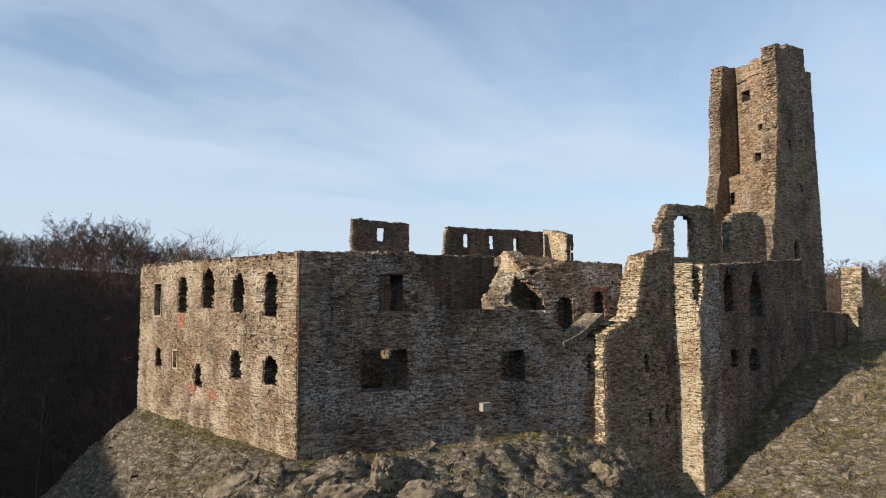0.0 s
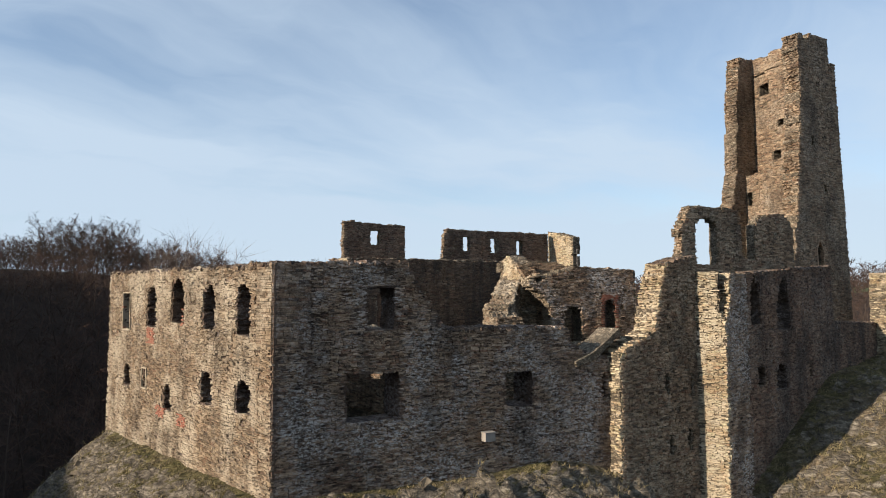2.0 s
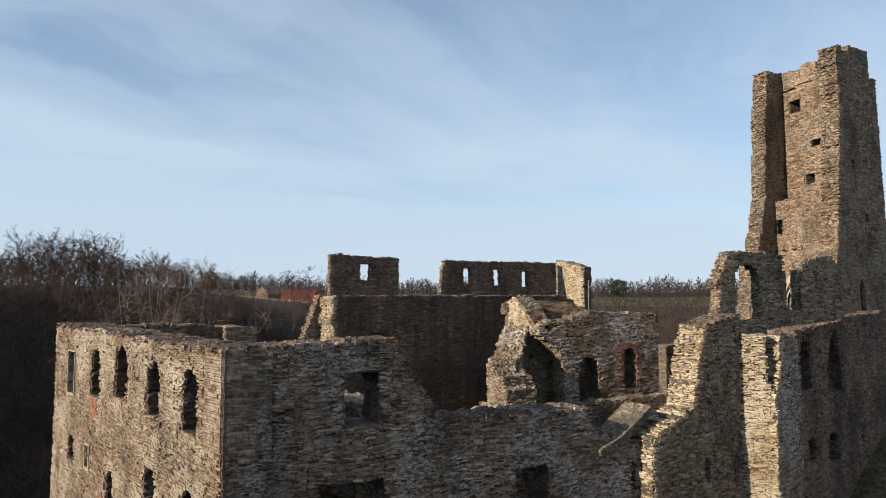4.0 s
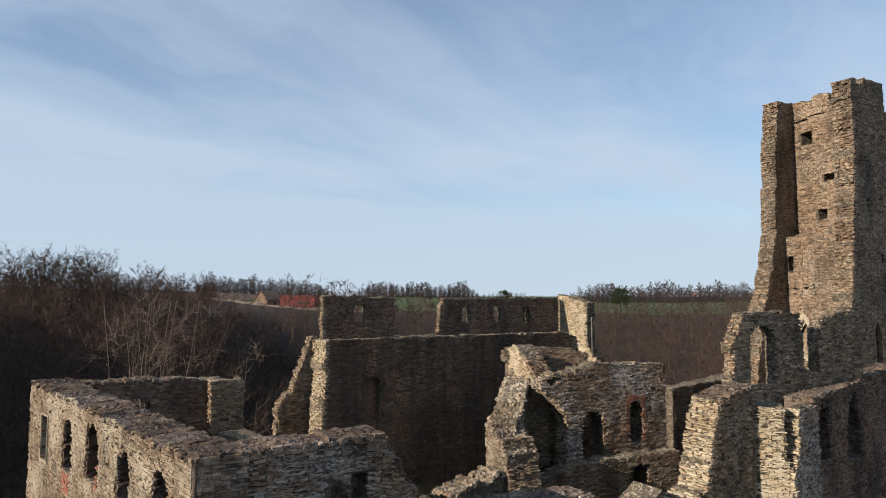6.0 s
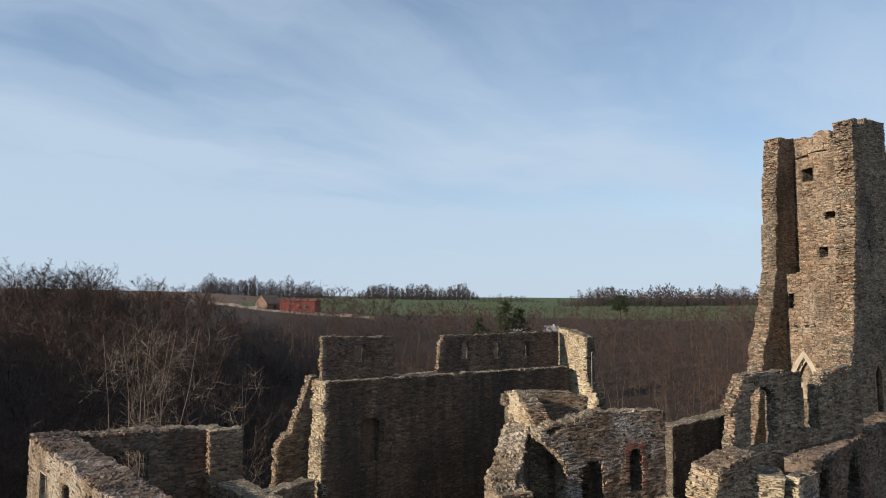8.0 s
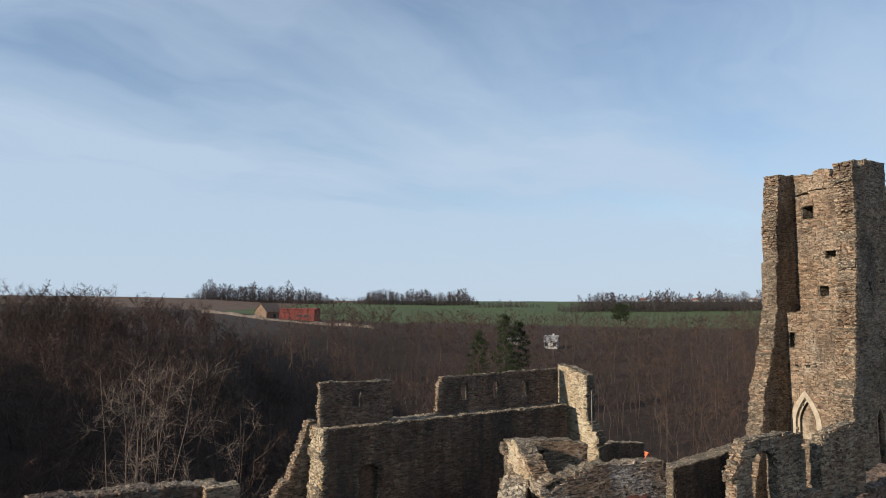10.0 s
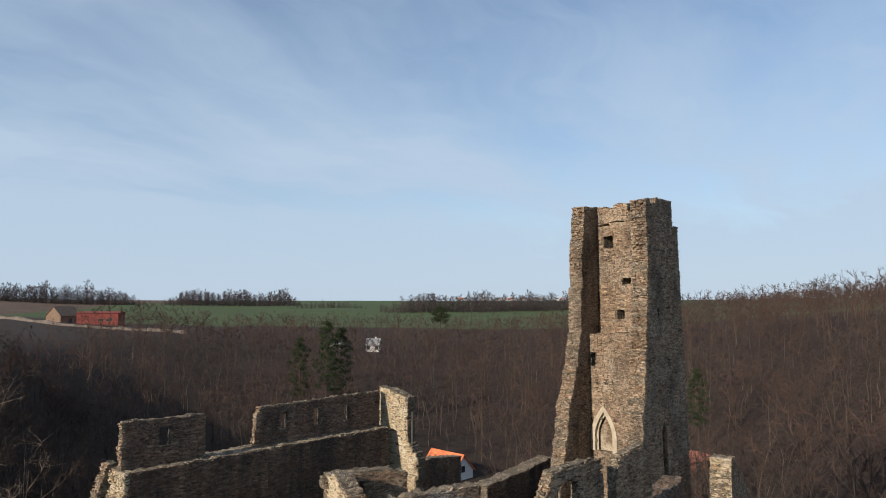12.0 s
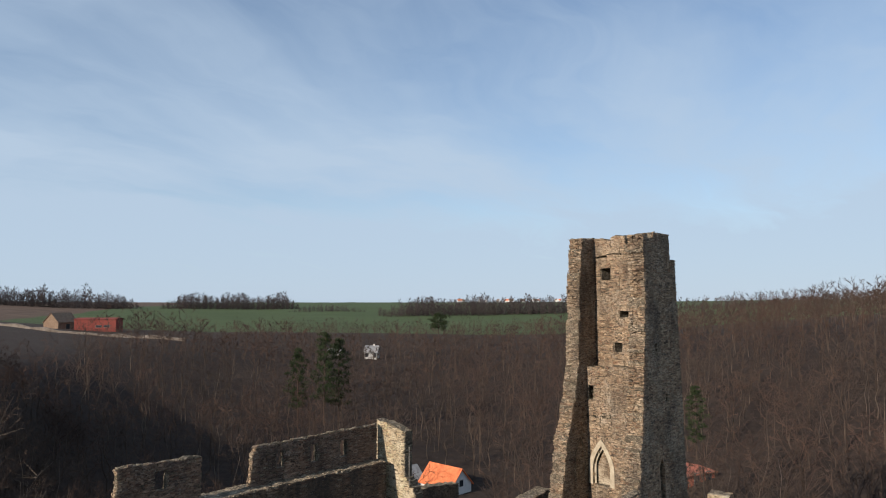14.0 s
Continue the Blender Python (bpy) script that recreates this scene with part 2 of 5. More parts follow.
CREST = stone_material("weathered_crest_rubble", [(r * 0.52, g * 0.46, b * 0.45) for r, g, b in TONES], (0.036, 0.029, 0.027), (0.33, 0.29, 0.265), (0.42, 0.62), (0.6, 0.8), flecks=0.6)
CORE = core_material("lime_mortar_core")
PALE = plain_material("pale_sandstone", (0.26, 0.22, 0.16), (0.46, 0.40, 0.31), 0.85, 2.0, 0.3)
ROCK = plain_material("weathered_rock", (0.032, 0.026, 0.02), (0.25, 0.205, 0.145), 0.95, 1.7, 1.0)
GRASS = ground_material()
FAR = far_ground_material()


def bark_material(name, dark, grey, red):
    """Winter twigs: whole stands greyer or redder, each tree a little different."""
    mat, n, shader = material(name, 0.95)
    pos = n.add("ShaderNodeNewGeometry").outputs["Position"]
    stand = n.ramp(n.noise(pos, 0.035, 5.0, 0.6), [(0.38, grey), (0.62, red)])
    col = n.mix(n.ramp(n.noise(pos, 0.14, 4.0, 0.65), [(0.36, (0.8, 0.8, 0.8)), (0.62, (0, 0, 0))]), stand, dark)
    n.tree.links.new(col, shader.inputs["Base Color"])
    return mat


BARK = bark_material("bark", (0.024, 0.0165, 0.014), (0.070, 0.053, 0.042), (0.088, 0.052, 0.039))
TRUNK = bark_material("mixed_bark", (0.02, 0.0135, 0.0115), (0.145, 0.115, 0.092), (0.048, 0.033, 0.026))
BARK_FAR = plain_material("dark_bark", (0.038, 0.031, 0.031), (0.075, 0.06, 0.057), 0.95, 0.3, 0.0)
BARK_PALE = plain_material("pale_bark", (0.10, 0.075, 0.058), (0.21, 0.165, 0.13), 0.95, 2.0, 0.0)
NEEDLE = plain_material("pine_needles", (0.012, 0.02, 0.008), (0.035, 0.05, 0.018), 0.9, 2.0, 0.0)
BRICK_RED = plain_material("red_brick_lining", (0.16, 0.065, 0.045), (0.34, 0.15, 0.10), 0.9, 5.0, 0.4)


# ---- mesh tools ----
def joined_to(ob, parent):
    """Hang a part, whose mesh is in world metres, under its thing."""
    ob.parent = parent
    if parent is not None and parent.parent is None and parent.data is None:
        ob.matrix_parent_inverse = Matrix.Translation(parent.location).inverted()
    return ob


def mesh_object(name, verts, faces, mat, parent=None, label="", smooth=False):
    me = bpy.data.meshes.new(name)
    me.from_pydata(verts, [], faces)
    me.materials.append(mat)
    if smooth:
        me.polygons.foreach_set("use_smooth", [True] * len(me.polygons))
    ob = joined_to(new(name, me), parent)
    if label:
        ob["label"] = label
    return ob


def quads_object(name, pts, quads, mat, parent=None):
    """A mesh from numpy arrays of points and four-cornered faces."""
    me = bpy.data.meshes.new(name)
    me.vertices.add(len(pts))
    me.vertices.foreach_set("co", np.asarray(pts, dtype=np.float32).ravel())
    quads = np.asarray(quads, dtype=np.int32)
    k = quads.shape[1]
    me.loops.add(quads.size)
    me.loops.foreach_set("vertex_index", quads.ravel())
    me.polygons.add(len(quads))
    me.polygons.foreach_set("loop_start", np.arange(0, quads.size, k, dtype=np.int32))
    me.polygons.foreach_set("use_smooth", np.zeros(len(quads), dtype=bool))
    me.materials.append(mat)
    me.update(calc_edges=True)
    return joined_to(new(name, me), parent)


def thing(name, at, label, category, group="", kind=""):
    ob = new(name)
    ob.location = at
    return tagged(ob, label, category, group, kind)


def along(points, at):
    """Piecewise linear profile."""
    return float(np.interp(at, [p[0] for p in points], [p[1] for p in points]))


RNG = np.random.default_rng(7)


class Wall:
    """A ruined masonry wall: front face from p to q (its outer side to the right of that way), a profile for its crest,
    ragged ends given as (z, s) profiles, and openings (s0, s1, z0, z1, head) with head r, a or p (square, round, pointed)."""

    def __init__(self, p, q, thick, base, crest, openings=(), left=None, right=None, batter=0.0, jag=0.12, cell=(0.3, 0.24), ragged=0.07):
        self.p, self.q = Vector(p), Vector(q)
        self.length = (self.q - self.p).length
        self.u = (self.q - self.p) / self.length
        self.n = Vector((self.u.y, -self.u.x))
        self.thick, self.base, self.crest, self.openings = thick, base, crest, openings
        self.left = left or [(0, 0.0)]
        self.right = right or [(0, self.length)]
        self.batter, self.jag, self.cell = batter, jag, cell
        self.top = max(z for _, z in crest)
        self.seed = float(RNG.uniform(0, 500))
        self.ragged = ragged

    def rag(self, a, b, size):
        return noise.noise(Vector((a * size + self.seed, b * size, self.seed))) 

    def is_open(self, s, z):
        for s0, s1, z0, z1, head, *_ in self.openings:
            w = self.ragged * (self.rag(s * 2.2, z * 2.2, 1.7) + 0.5 * self.rag(z * 6.0, s, 1.7))
            if s0 - w < s < s1 + w and z0 < z < z1:
                half, mid = (s1 - s0) / 2, (s0 + s1) / 2
                if head == "a" and z > z1 - half and ((s - mid) / half) ** 2 + ((z - z1 + half) / half) ** 2 > 1:
                    continue
                if head == "p" and z > z1 - 2.2 * half and abs(s - mid) > half * (1 - ((z - z1 + 2.2 * half) / (2.2 * half)) ** 1.7):
                    continue
                return True
        return False

    def crest_at(self, s):
        return along(self.crest, s) + self.jag * (self.rag(s, 3.0, 1.3) + 0.6 * self.rag(s, 9.0, 4.1))

    def solid(self, s, z):
        if z > self.crest_at(s) or z < self.base:
            return False
        if s < along(self.left, z) + 0.22 * self.rag(z, 1.0, 1.6) * (len(self.left) > 1):
            return False
        if s > along(self.right, z) + 0.22 * self.rag(z, 5.0, 1.6) * (len(self.right) > 1):
            return False
        return not self.is_open(s, z)

    def place(self, s, z, d):
        """d: depth behind the face; outwards it is negative."""
        out = self.batter * (self.top - z) - d
        at = self.p + self.u * s + self.n * out
        return (at.x, at.y, z)

    def lines(self, low, high, step, fixed):
        fixed = sorted(f for f in set(fixed) if low < f < high)
        got = [low, high] + fixed
        for v in np.arange(low + step, high, step):
            if all(abs(v - f) > step * 0.45 for f in got[:2 + len(fixed)]):
                got.append(float(v))
        return sorted(got)

    def body(self, name, parent, mat=None, label=""):
        low = min([0.0] + [s for _, s in self.left])
        high = max([self.length] + [s for _, s in self.right])
        ss = self.lines(low, high, self.cell[0], [o[0] for o in self.openings] + [o[1] for o in self.openings])
        zz = self.lines(self.base, self.top + 0.4, self.cell[1], [o[2] for o in self.openings] + [o[3] for o in self.openings if o[4] == "r"])
        ni, nj = len(ss) - 1, len(zz) - 1
        fill = np.zeros((ni + 2, nj + 2), bool)
        for i in range(ni):
            for j in range(nj):
                fill[i + 1, j + 1] = self.solid((ss[i] + ss[i + 1]) / 2, (zz[j] + zz[j + 1]) / 2)
        layers = 4
        verts, faces, index = [], [], {}
        tops = [self.crest_at(s) for s in ss]
        rnd = random.Random(int(self.seed * 1000))

        def vert(i, j, k):
            key = (i, j, k)
            if key not in index:
                s, z, d = ss[i], zz[j], self.thick * k / layers
                if abs(z - tops[i]) < self.cell[1] * 0.75:
                    z = tops[i] + rnd.uniform(-0.05, 0.07)
                edge = not fill[i:i + 2, j:j + 2].all()
                js = 0.06 if edge else 0.02
                s += rnd.uniform(-js, js) * (0 < i < ni or len(self.left) > 1)
                z += rnd.uniform(-js, js) * 0.6 * (j > 0)
                d += rnd.uniform(0.04, 0.075) if k == 0 else rnd.uniform(-0.03, 0.03) if k == layers else rnd.uniform(-0.12, 0.12)
                index[key] = len(verts)
                verts.append(self.place(s, z, d))
            return index[key]

        for i in range(ni):
            for j in range(nj):
                if not fill[i + 1, j + 1]:
                    continue
                faces.append((vert(i, j, 0), vert(i + 1, j, 0), vert(i + 1, j + 1, 0), vert(i, j + 1, 0)))
                k = layers
                faces.append((vert(i + 1, j, k), vert(i, j, k), vert(i, j + 1, k), vert(i + 1, j + 1, k)))
                for clear, (a, b), (c, d) in ((not fill[i, j + 1], (i, j + 1), (i, j)), (not fill[i + 2, j + 1], (i + 1, j), (i + 1, j + 1)),
                                              (not fill[i + 1, j], (i, j), (i + 1, j)), (not fill[i + 1, j + 2], (i + 1, j + 1), (i, j + 1))):
                    if clear:
                        for k in range(layers):
                            faces.append((vert(a, b, k), vert(a, b, k + 1), vert(c, d, k + 1), vert(c, d, k)))
        return mesh_object(name, verts, faces, mat or CORE, parent, label)

    def stones(self, parent, low_z=-9.0, course=(0.04, 0.15), width=(0.12, 0.58), proud=(0.0, 0.02), mat=None, skip=None, tilt=0.006):
        """The facing: coursed rubble, stone by stone, joined into one part."""
        low = min([0.0] + [s for _, s in self.left])
        high = max([self.length] + [s for _, s in self.right])
        boxes = []
        band = self.base
        while band < self.top + 0.3:
            tall = RNG.uniform(0.5, 1.3)
            left = low - RNG.uniform(0, 1.0)
            while left < high:
                panel = RNG.uniform(0.8, 2.8)
                z = band
                while z < band + tall - 0.02:
                    h = min(course[0] + (course[1] - course[0]) * RNG.uniform() ** 1.6, band + tall - z)
                    if band + tall - z - h < course[0]:
                        h = band + tall - z
                    s = left
                    while s < left + panel - 0.03:
                        w = min(RNG.uniform(*width), left + panel - s)
                        e = s + w + RNG.uniform(-0.03, 0.03)
                        if self.solid(s + w * 0.25, z + h * 0.5) and self.solid(s + w * 0.75, z + h * 0.5) and RNG.uniform() > 0.045 and z > low_z and not (skip and skip(s + w / 2, z)):
                            boxes.append((max(s, low - 0.03), min(e, high + 0.03) if len(self.right) == 1 else e, z, z + h, RNG.uniform(*proud)))
                        s += w
                    z += h
                left += panel
            band += tall
        return self.block_facing(boxes, parent, mat, tilt)

    def block_facing(self, boxes, parent, mat=None, lean=0.006):
        b = np.array(boxes)
        gap = 0.006
        m = len(b)
        jit = RNG.uniform(-0.02, 0.02, (m, 4, 2))
        tilt = RNG.uniform(-lean, lean, (m, 4))
        slope = RNG.uniform(-0.024, 0.024, m)
        corner = ((0, 2), (1, 2), (1, 3), (0, 3))
        pts = np.zeros((m, 8, 3))
        u, nn, p = np.array(self.u), np.array(self.n), np.array(self.p)
        for c, (a, e) in enumerate(corner):
            s = b[:, a] + (gap if a == 0 else -gap) + jit[:, c, 0]
            z = b[:, e] + (gap if e == 2 else -gap) + jit[:, c, 1] * 0.6 + slope * (-1 if a == 0 else 1)
            z = z + 0.045 * np.sin(0.9 * s + 0.7 * z + self.seed) + 0.03 * np.sin(2.1 * s - 1.1 * z + 2 * self.seed)
            for layer in (0, 1):
                d = (b[:, 4] + tilt[:, c]) if layer == 0 else np.full(m, -0.12)
                out = self.batter * (self.top - z) + d
                inset = 0.0 if layer else 0.005
                ss = s + (inset if a == 0 else -inset)
                pts[:, c + 4 * layer, 0] = p[0] + u[0] * ss + nn[0] * out
                pts[:, c + 4 * layer, 1] = p[1] + u[1] * ss + nn[1] * out
                pts[:, c + 4 * layer, 2] = z
        q = np.array([(0, 1, 2, 3), (4, 5, 1, 0), (5, 6, 2, 1), (6, 7, 3, 2), (7, 4, 0, 3)])
        quads = (np.arange(m)[:, None, None] * 8 + q[None]).reshape(-1, 4)
        ob = quads_object("stone_facing", pts.reshape(-1, 3), quads, mat or STONE, parent)
        return tagged(ob, kind="stuff")

    def end_stones(self, parent, left=True, course=(0.045, 0.115), z0=None, mat=None):
        """Rough stones over a broken end, following its ragged line."""
        prof = self.left if left else self.right
        face = -1 if left else 1
        pts, quads = [], []
        z = z0 if z0 is not None else self.base
        top = self.crest_at(along(prof, self.top) - face * 0.2)
        while z < top - 0.05:
            h = RNG.uniform(*course)
            d = 0.0
            while d < self.thick - 0.08:
                w = min(RNG.uniform(0.14, 0.42), self.thick - d)
                edge = along(prof, z + h / 2) + 0.22 * self.rag(z + h / 2, 1.0 if left else 5.0, 1.6) * (len(prof) > 1)
                if not self.is_open(edge - face * 0.25, z + h / 2):
                    out = edge + face * RNG.uniform(-0.02, 0.16)
                    s_in = edge - face * 0.35
                    k = len(pts)
                    for s in (out, s_in):
                        for dd, zzz in ((d + 0.012, z + 0.01), (d + w - 0.012, z + 0.01), (d + w - 0.012, z + h - 0.01), (d + 0.012, z + h - 0.01)):
                            j = RNG.uniform(-0.02, 0.02, 3)
                            pts.append(self.place(s + j[0] * 1.6, zzz + j[1], dd + j[2]))
                    quads += [(k, k + 1, k + 2, k + 3)] + [(k + 4 + a, k + 4 + (a + 1) % 4, k + (a + 1) % 4, k + a) for a in range(4)]
                d += w
            z += h
        if not pts:
            return None
        q = np.array(quads)
        if not left:
            q = q[:, ::-1]
        return tagged(quads_object("end_facing", pts, q, mat or STONE, parent), kind="stuff")

    def crest_rubble(self, parent, s0, s1, per_metre=85, size=(0.04, 0.15), mat=None):
        """Loose rubble bedded on top of the wall."""
        pts, quads = [], []
        for _ in range(int((s1 - s0) * per_metre * self.thick / 1.5)):
            s, d = RNG.uniform(s0, s1), RNG.uniform(0.02, self.thick - 0.02)
            z = self.crest_at(s) - 0.05
            if not self.solid(s, z - 0.25):
                continue
            a, b, c = RNG.uniform(*size), RNG.uniform(*size), RNG.uniform(size[0] * 0.6, size[1] * 0.6)
            turn = Euler(RNG.uniform(-0.5, 0.5, 2).tolist() + [RNG.uniform(0, 6)]).to_matrix()
            k = len(pts)
            at = Vector(self.place(s, z, d))
            for x, y, w in ((-1, -1, -1), (1, -1, -1), (1, 1, -1), (-1, 1, -1), (-0.8, -0.8, 1), (0.8, -0.7, 1), (0.7, 0.8, 1), (-0.8, 0.7, 1)):
                pts.append(tuple(at + turn @ Vector((x * a, y * b, w * c))))
            quads += [(k + 4, k + 5, k + 6, k + 7)] + [(k + e, k + (e + 1) % 4, k + 4 + (e + 1) % 4, k + 4 + e) for e in range(4)]
        return tagged(quads_object("crest_rubble", pts, quads, mat or CREST, parent), kind="stuff")


# ---- the ground ----
PALACE = [(-7.0, 31.1), (9.1, 39.8), (15.0, 43.0), (17.8, 44.5), (36.0, 61.0), (34.0, 72.0), (10.0, 76.0), (-9.0, 62.0), (-21.4, 47.3)]


def edge_distance(x, y, poly):
    """Distance from a polygon's outline; negative inside."""
    best, inside = 1e9, False
    for (ax, ay), (bx, by) in zip(poly, poly[1:] + poly[:1]):
        dx, dy = bx - ax, by - ay
        k = max(0.0, min(1.0, ((x - ax) * dx + (y - ay) * dy) / (dx * dx + dy * dy)))
        best = min(best, math.hypot(x - ax - k * dx, y - ay - k * dy))
        if (ay > y) != (by > y) and x < (bx - ax) * (y - ay) / (by - ay) + ax:
            inside = not inside
    return -best if inside else best


def smooth(a, b, v):
    k = max(0.0, min(1.0, (v - a) / (b - a)))
    return k * k * (3 - 2 * k)


def valley(x, y):
    """The land round the castle hill: a wooded valley that climbs to a plateau."""
    cx, cy = x - 5.0, y - 45.0
    r = math.hypot(cx, cy)
    bearing = math.degrees(math.atan2(cx, cy))
    r0 = float(np.interp(bearing, [-180, -60, -30, -5, 20, 40, 70, 180], [50, 38, 40, 90, 110, 90, 60, 60]))
    r1 = float(np.interp(bearing, [-180, -60, -30, -5, 20, 40, 70, 180], [140, 110, 112, 360, 390, 300, 220, 160]))
    # Out-of-view hill between -135 and -78 is added to shade the valley floor.
    high = float(np.interp(bearing, [-180, -135, -78, -60, -32, -22, -16.5, -5, 20, 35, 50, 80, 180], [14, 39, 39, 16.2, 14.6, 12.6, 9.8, 10, 9, 12, 20, 24, 14]))
    h = -14.0 + (high + 14.0) * smooth(r0, r1, r)
    h += (1.5 * smooth(150, 300, r) + 3.0 * smooth(190, 400, r)) * smooth(-4, -26, bearing) + 12.0 * smooth(420, 1000, r) * smooth(-1, 1, cy / 200) + 8.0 * smooth(1000, 2500, r)
    h += 1.2 * noise.noise(Vector((x * 0.02, y * 0.02, 0))) * smooth(30, 80, r)
    return h


def land(x, y):
    """Height of the castle hill and of the land beyond it."""
    d = edge_distance(x, y, PALACE)
    far = valley(x, y)
    crag = abs(noise.noise(Vector((x * 0.55 + 3, y * 0.8, 0.3)))) + 0.5 * abs(noise.noise(Vector((x * 1.3, y * 1.9, 2.0)))) + 0.4 * abs(noise.noise(Vector((x * 2.3, y * 3.0, 5.0))))
    rough = 0.35 * noise.noise(Vector((x * 0.35, y * 0.35, 1.7))) + 0.16 * noise.noise(Vector((x * 1.1, y * 1.1, 4.0)))
    if d < -2.0:
        return 3.2 + rough * 0.6
    climb = (x - 15.05) * 0.88 + (y - 41.2) * 0.475
    slope = -2.1 + 0.48 * min(climb, 15.0) + 0.08 * max(climb - 15.0, 0.0)
    right = smooth(6.0, 16.0, x - 0.3 * (y - 40))
    foot = 2.5 * (1 - right) + max(slope, -2.6) * right
    steep = (0.42 + 0.5 * smooth(-12, -24, x)) * (1 - right) + 0.10 * right
    out = max(d, 0.0)
    h = foot - steep * out - 0.012 * out * out * (1 - right) - 0.004 * out * out * right + rough * (0.5 + smooth(0, 3, out))
    h += (1.45 * crag - 0.4) * (1 - 0.65 * right) * smooth(0.0, 1.2, out) * (1 - smooth(9, 14, out)) * (0.55 + 0.45 * smooth(-14, -8, x))
    h -= 0.9 * smooth(36, 52, x) * (x - 36) * smooth(0, 6, out)
    h = max(h, far) if out > 18 else h * (1 - smooth(8, 18, out)) + max(h, far) * smooth(8, 18, out)
    if d < 0:
        h = h + (3.2 - h) * smooth(0.0, 2.0, -d)
    return h


def sheet(name, xs, ys, mat):
    pts = [(x, y, land(x, y)) for y in ys for x in xs]
    w = len(xs)
    quads = [(j * w + i, j * w + i + 1, (j + 1) * w + i + 1, (j + 1) * w + i) for j in range(len(ys) - 1) for i in range(w - 1)]
    return quads_object(name, pts, quads, mat)


def graded(low, a, b, high, fine, grow=1.18):
    """Grid lines, fine between a and b, ever coarser towards low and high."""
    got = list(np.arange(a, b, fine))
    step, v = fine, b
    while v < high:
        got.append(v)
        step *= grow
        v += step
    got.append(high)
    step, v = fine * grow, a - fine
    while v > low:
        got.insert(0, v)
        step *= grow
        v -= step
    got.insert(0, low)
    return [float(g) for g in got]


ground = sheet("ground", graded(-4000, -30, 42, 4000, 0.26), graded(-3000, 22, 56, 4600, 0.26), GRASS)
ground.data.materials.append(FAR)
mids = np.array([p.center for p in ground.data.polygons])
ground.data.polygons.foreach_set("material_index", [int(edge_distance(x, y, PALACE) > 36) if abs(x) < 120 and abs(y) < 150 else 1 for x, y, _ in mids])
ground.data.polygons.foreach_set("use_smooth", [True] * len(ground.data.polygons))
tagged(ground, "grassy castle hill above a wooded winter valley", "ground", kind="structure")

# ---- the palace: the range with two storeys of windows ----
palace = thing("palace_ruin", (-8, 38, 2), "roofless castle palace of brown rubble stone with broken crests", "castle ruin")


def from_corner(*rows):
    return [(21.67 - s1, 21.67 - s0, z0, z1, head) for s0, s1, z0, z1, head in rows]


A_OPEN = from_corner((18.0, 19.3, 8.75, 10.9, "r"), (13.55, 15.0, 9.0, 11.2, "a"), (9.55, 11.2, 9.3, 11.65, "a"), (5.7, 7.0, 9.1, 11.15, "a"), (2.0, 3.3, 9.0, 11.2, "a"),
                     (17.8, 18.95, 5.45, 6.7, "a"), (14.9, 15.55, 5.6, 6.65, "r"), (11.05, 12.2, 4.8, 6.1, "a"), (5.85, 7.2, 5.65, 7.2, "a"), (2.0, 3.25, 5.6, 7.1, "a"))
wall_a = Wall((-21.9, 47.78), (-6.94, 31.08), 1.75, 0.0, [(0, 12.25), (8, 12.15), (14, 12.05), (22.4, 12.0)], [(a + 0.69, b + 0.69, c, d, e) for a, b, c, d, e in A_OPEN], jag=0.1, cell=(0.24, 0.16), ragged=0.2)
part_a = wall_a.body("outer_wall", palace, CREST)
wall_a.stones(part_a, mat=STONE_WARM, course=(0.035, 0.12), width=(0.1, 0.55), low_z=0.8, skip=lambda s, z: s > 21.0 and z > 8.6)
wall_a.crest_rubble(part_a, 0, 22)

wall_b = Wall((-6.98, 31.13), (9.0, 39.9), 1.7, 0.0,
              [(0, 12.02), (6.04, 12.12), (6.26, 11.5), (7.0, 10.35), (7.81, 9.2), (14.8, 9.05), (15.0, 8.2), (17.0, 7.5), (18.2, 7.5)],
              [(4.1, 5.42, 9.2, 11.02, "r"), (3.2, 5.62, 5.3, 7.4, "r"), (11.1, 12.68, 5.4, 7.02, "r"), (17.0, 17.22, 5.4, 6.6, "r")], ragged=0.12)
part_b = wall_b.body("outer_wall", palace, CREST)
wall_b.stones(part_b, mat=STONE_GREY, course=(0.04, 0.115), width=(0.12, 0.5), proud=(0.0, 0.035), tilt=0.014, low_z=1.3, skip=lambda s, z: s < 1.6 and z > 8.6)
wall_b.crest_rubble(part_b, 0, 18)

wall_h = Wall((-20.9, 47.2), (-13.0, 51.62), 1.4, 1.0, [(0, 12.15), (6.6, 12.1), (7.8, 11.9), (9.0, 11.9)], [(3.2, 5.2, 8.8, 11.15, "a")])
part_h = wall_h.body("rear_wall", palace)
wall_h.stones(part_h, mat=STONE_SHADE)
wall_h.crest_rubble(part_h, 0, 7)
wall_p = Wall((-13.22, 50.6), (-11.67, 51.55), 1.5, 1.0, [(0, 11.95), (1.8, 11.85)])
part_p = wall_p.body("pier", palace)
wall_p.stones(part_p)
wall_p.end_stones(part_p)
wall_m = Wall((-12.7, 50.2), (-1.5, 37.6), 1.6, 1.0, [(0, 9.15), (10, 9.0), (17, 8.8)], jag=0.05)
part_m = wall_m.body("cross_wall", palace)
wall_m.stones(part_m, low_z=4.5)
wall_o = Wall((-12.2, 52.6), (-8.6, 57.6), 1.2, 1.0, [(0, 7.3), (7, 7.5)])
part_o = wall_o.body("low_wall", palace)
wall_o.stones(part_o, low_z=4.5)

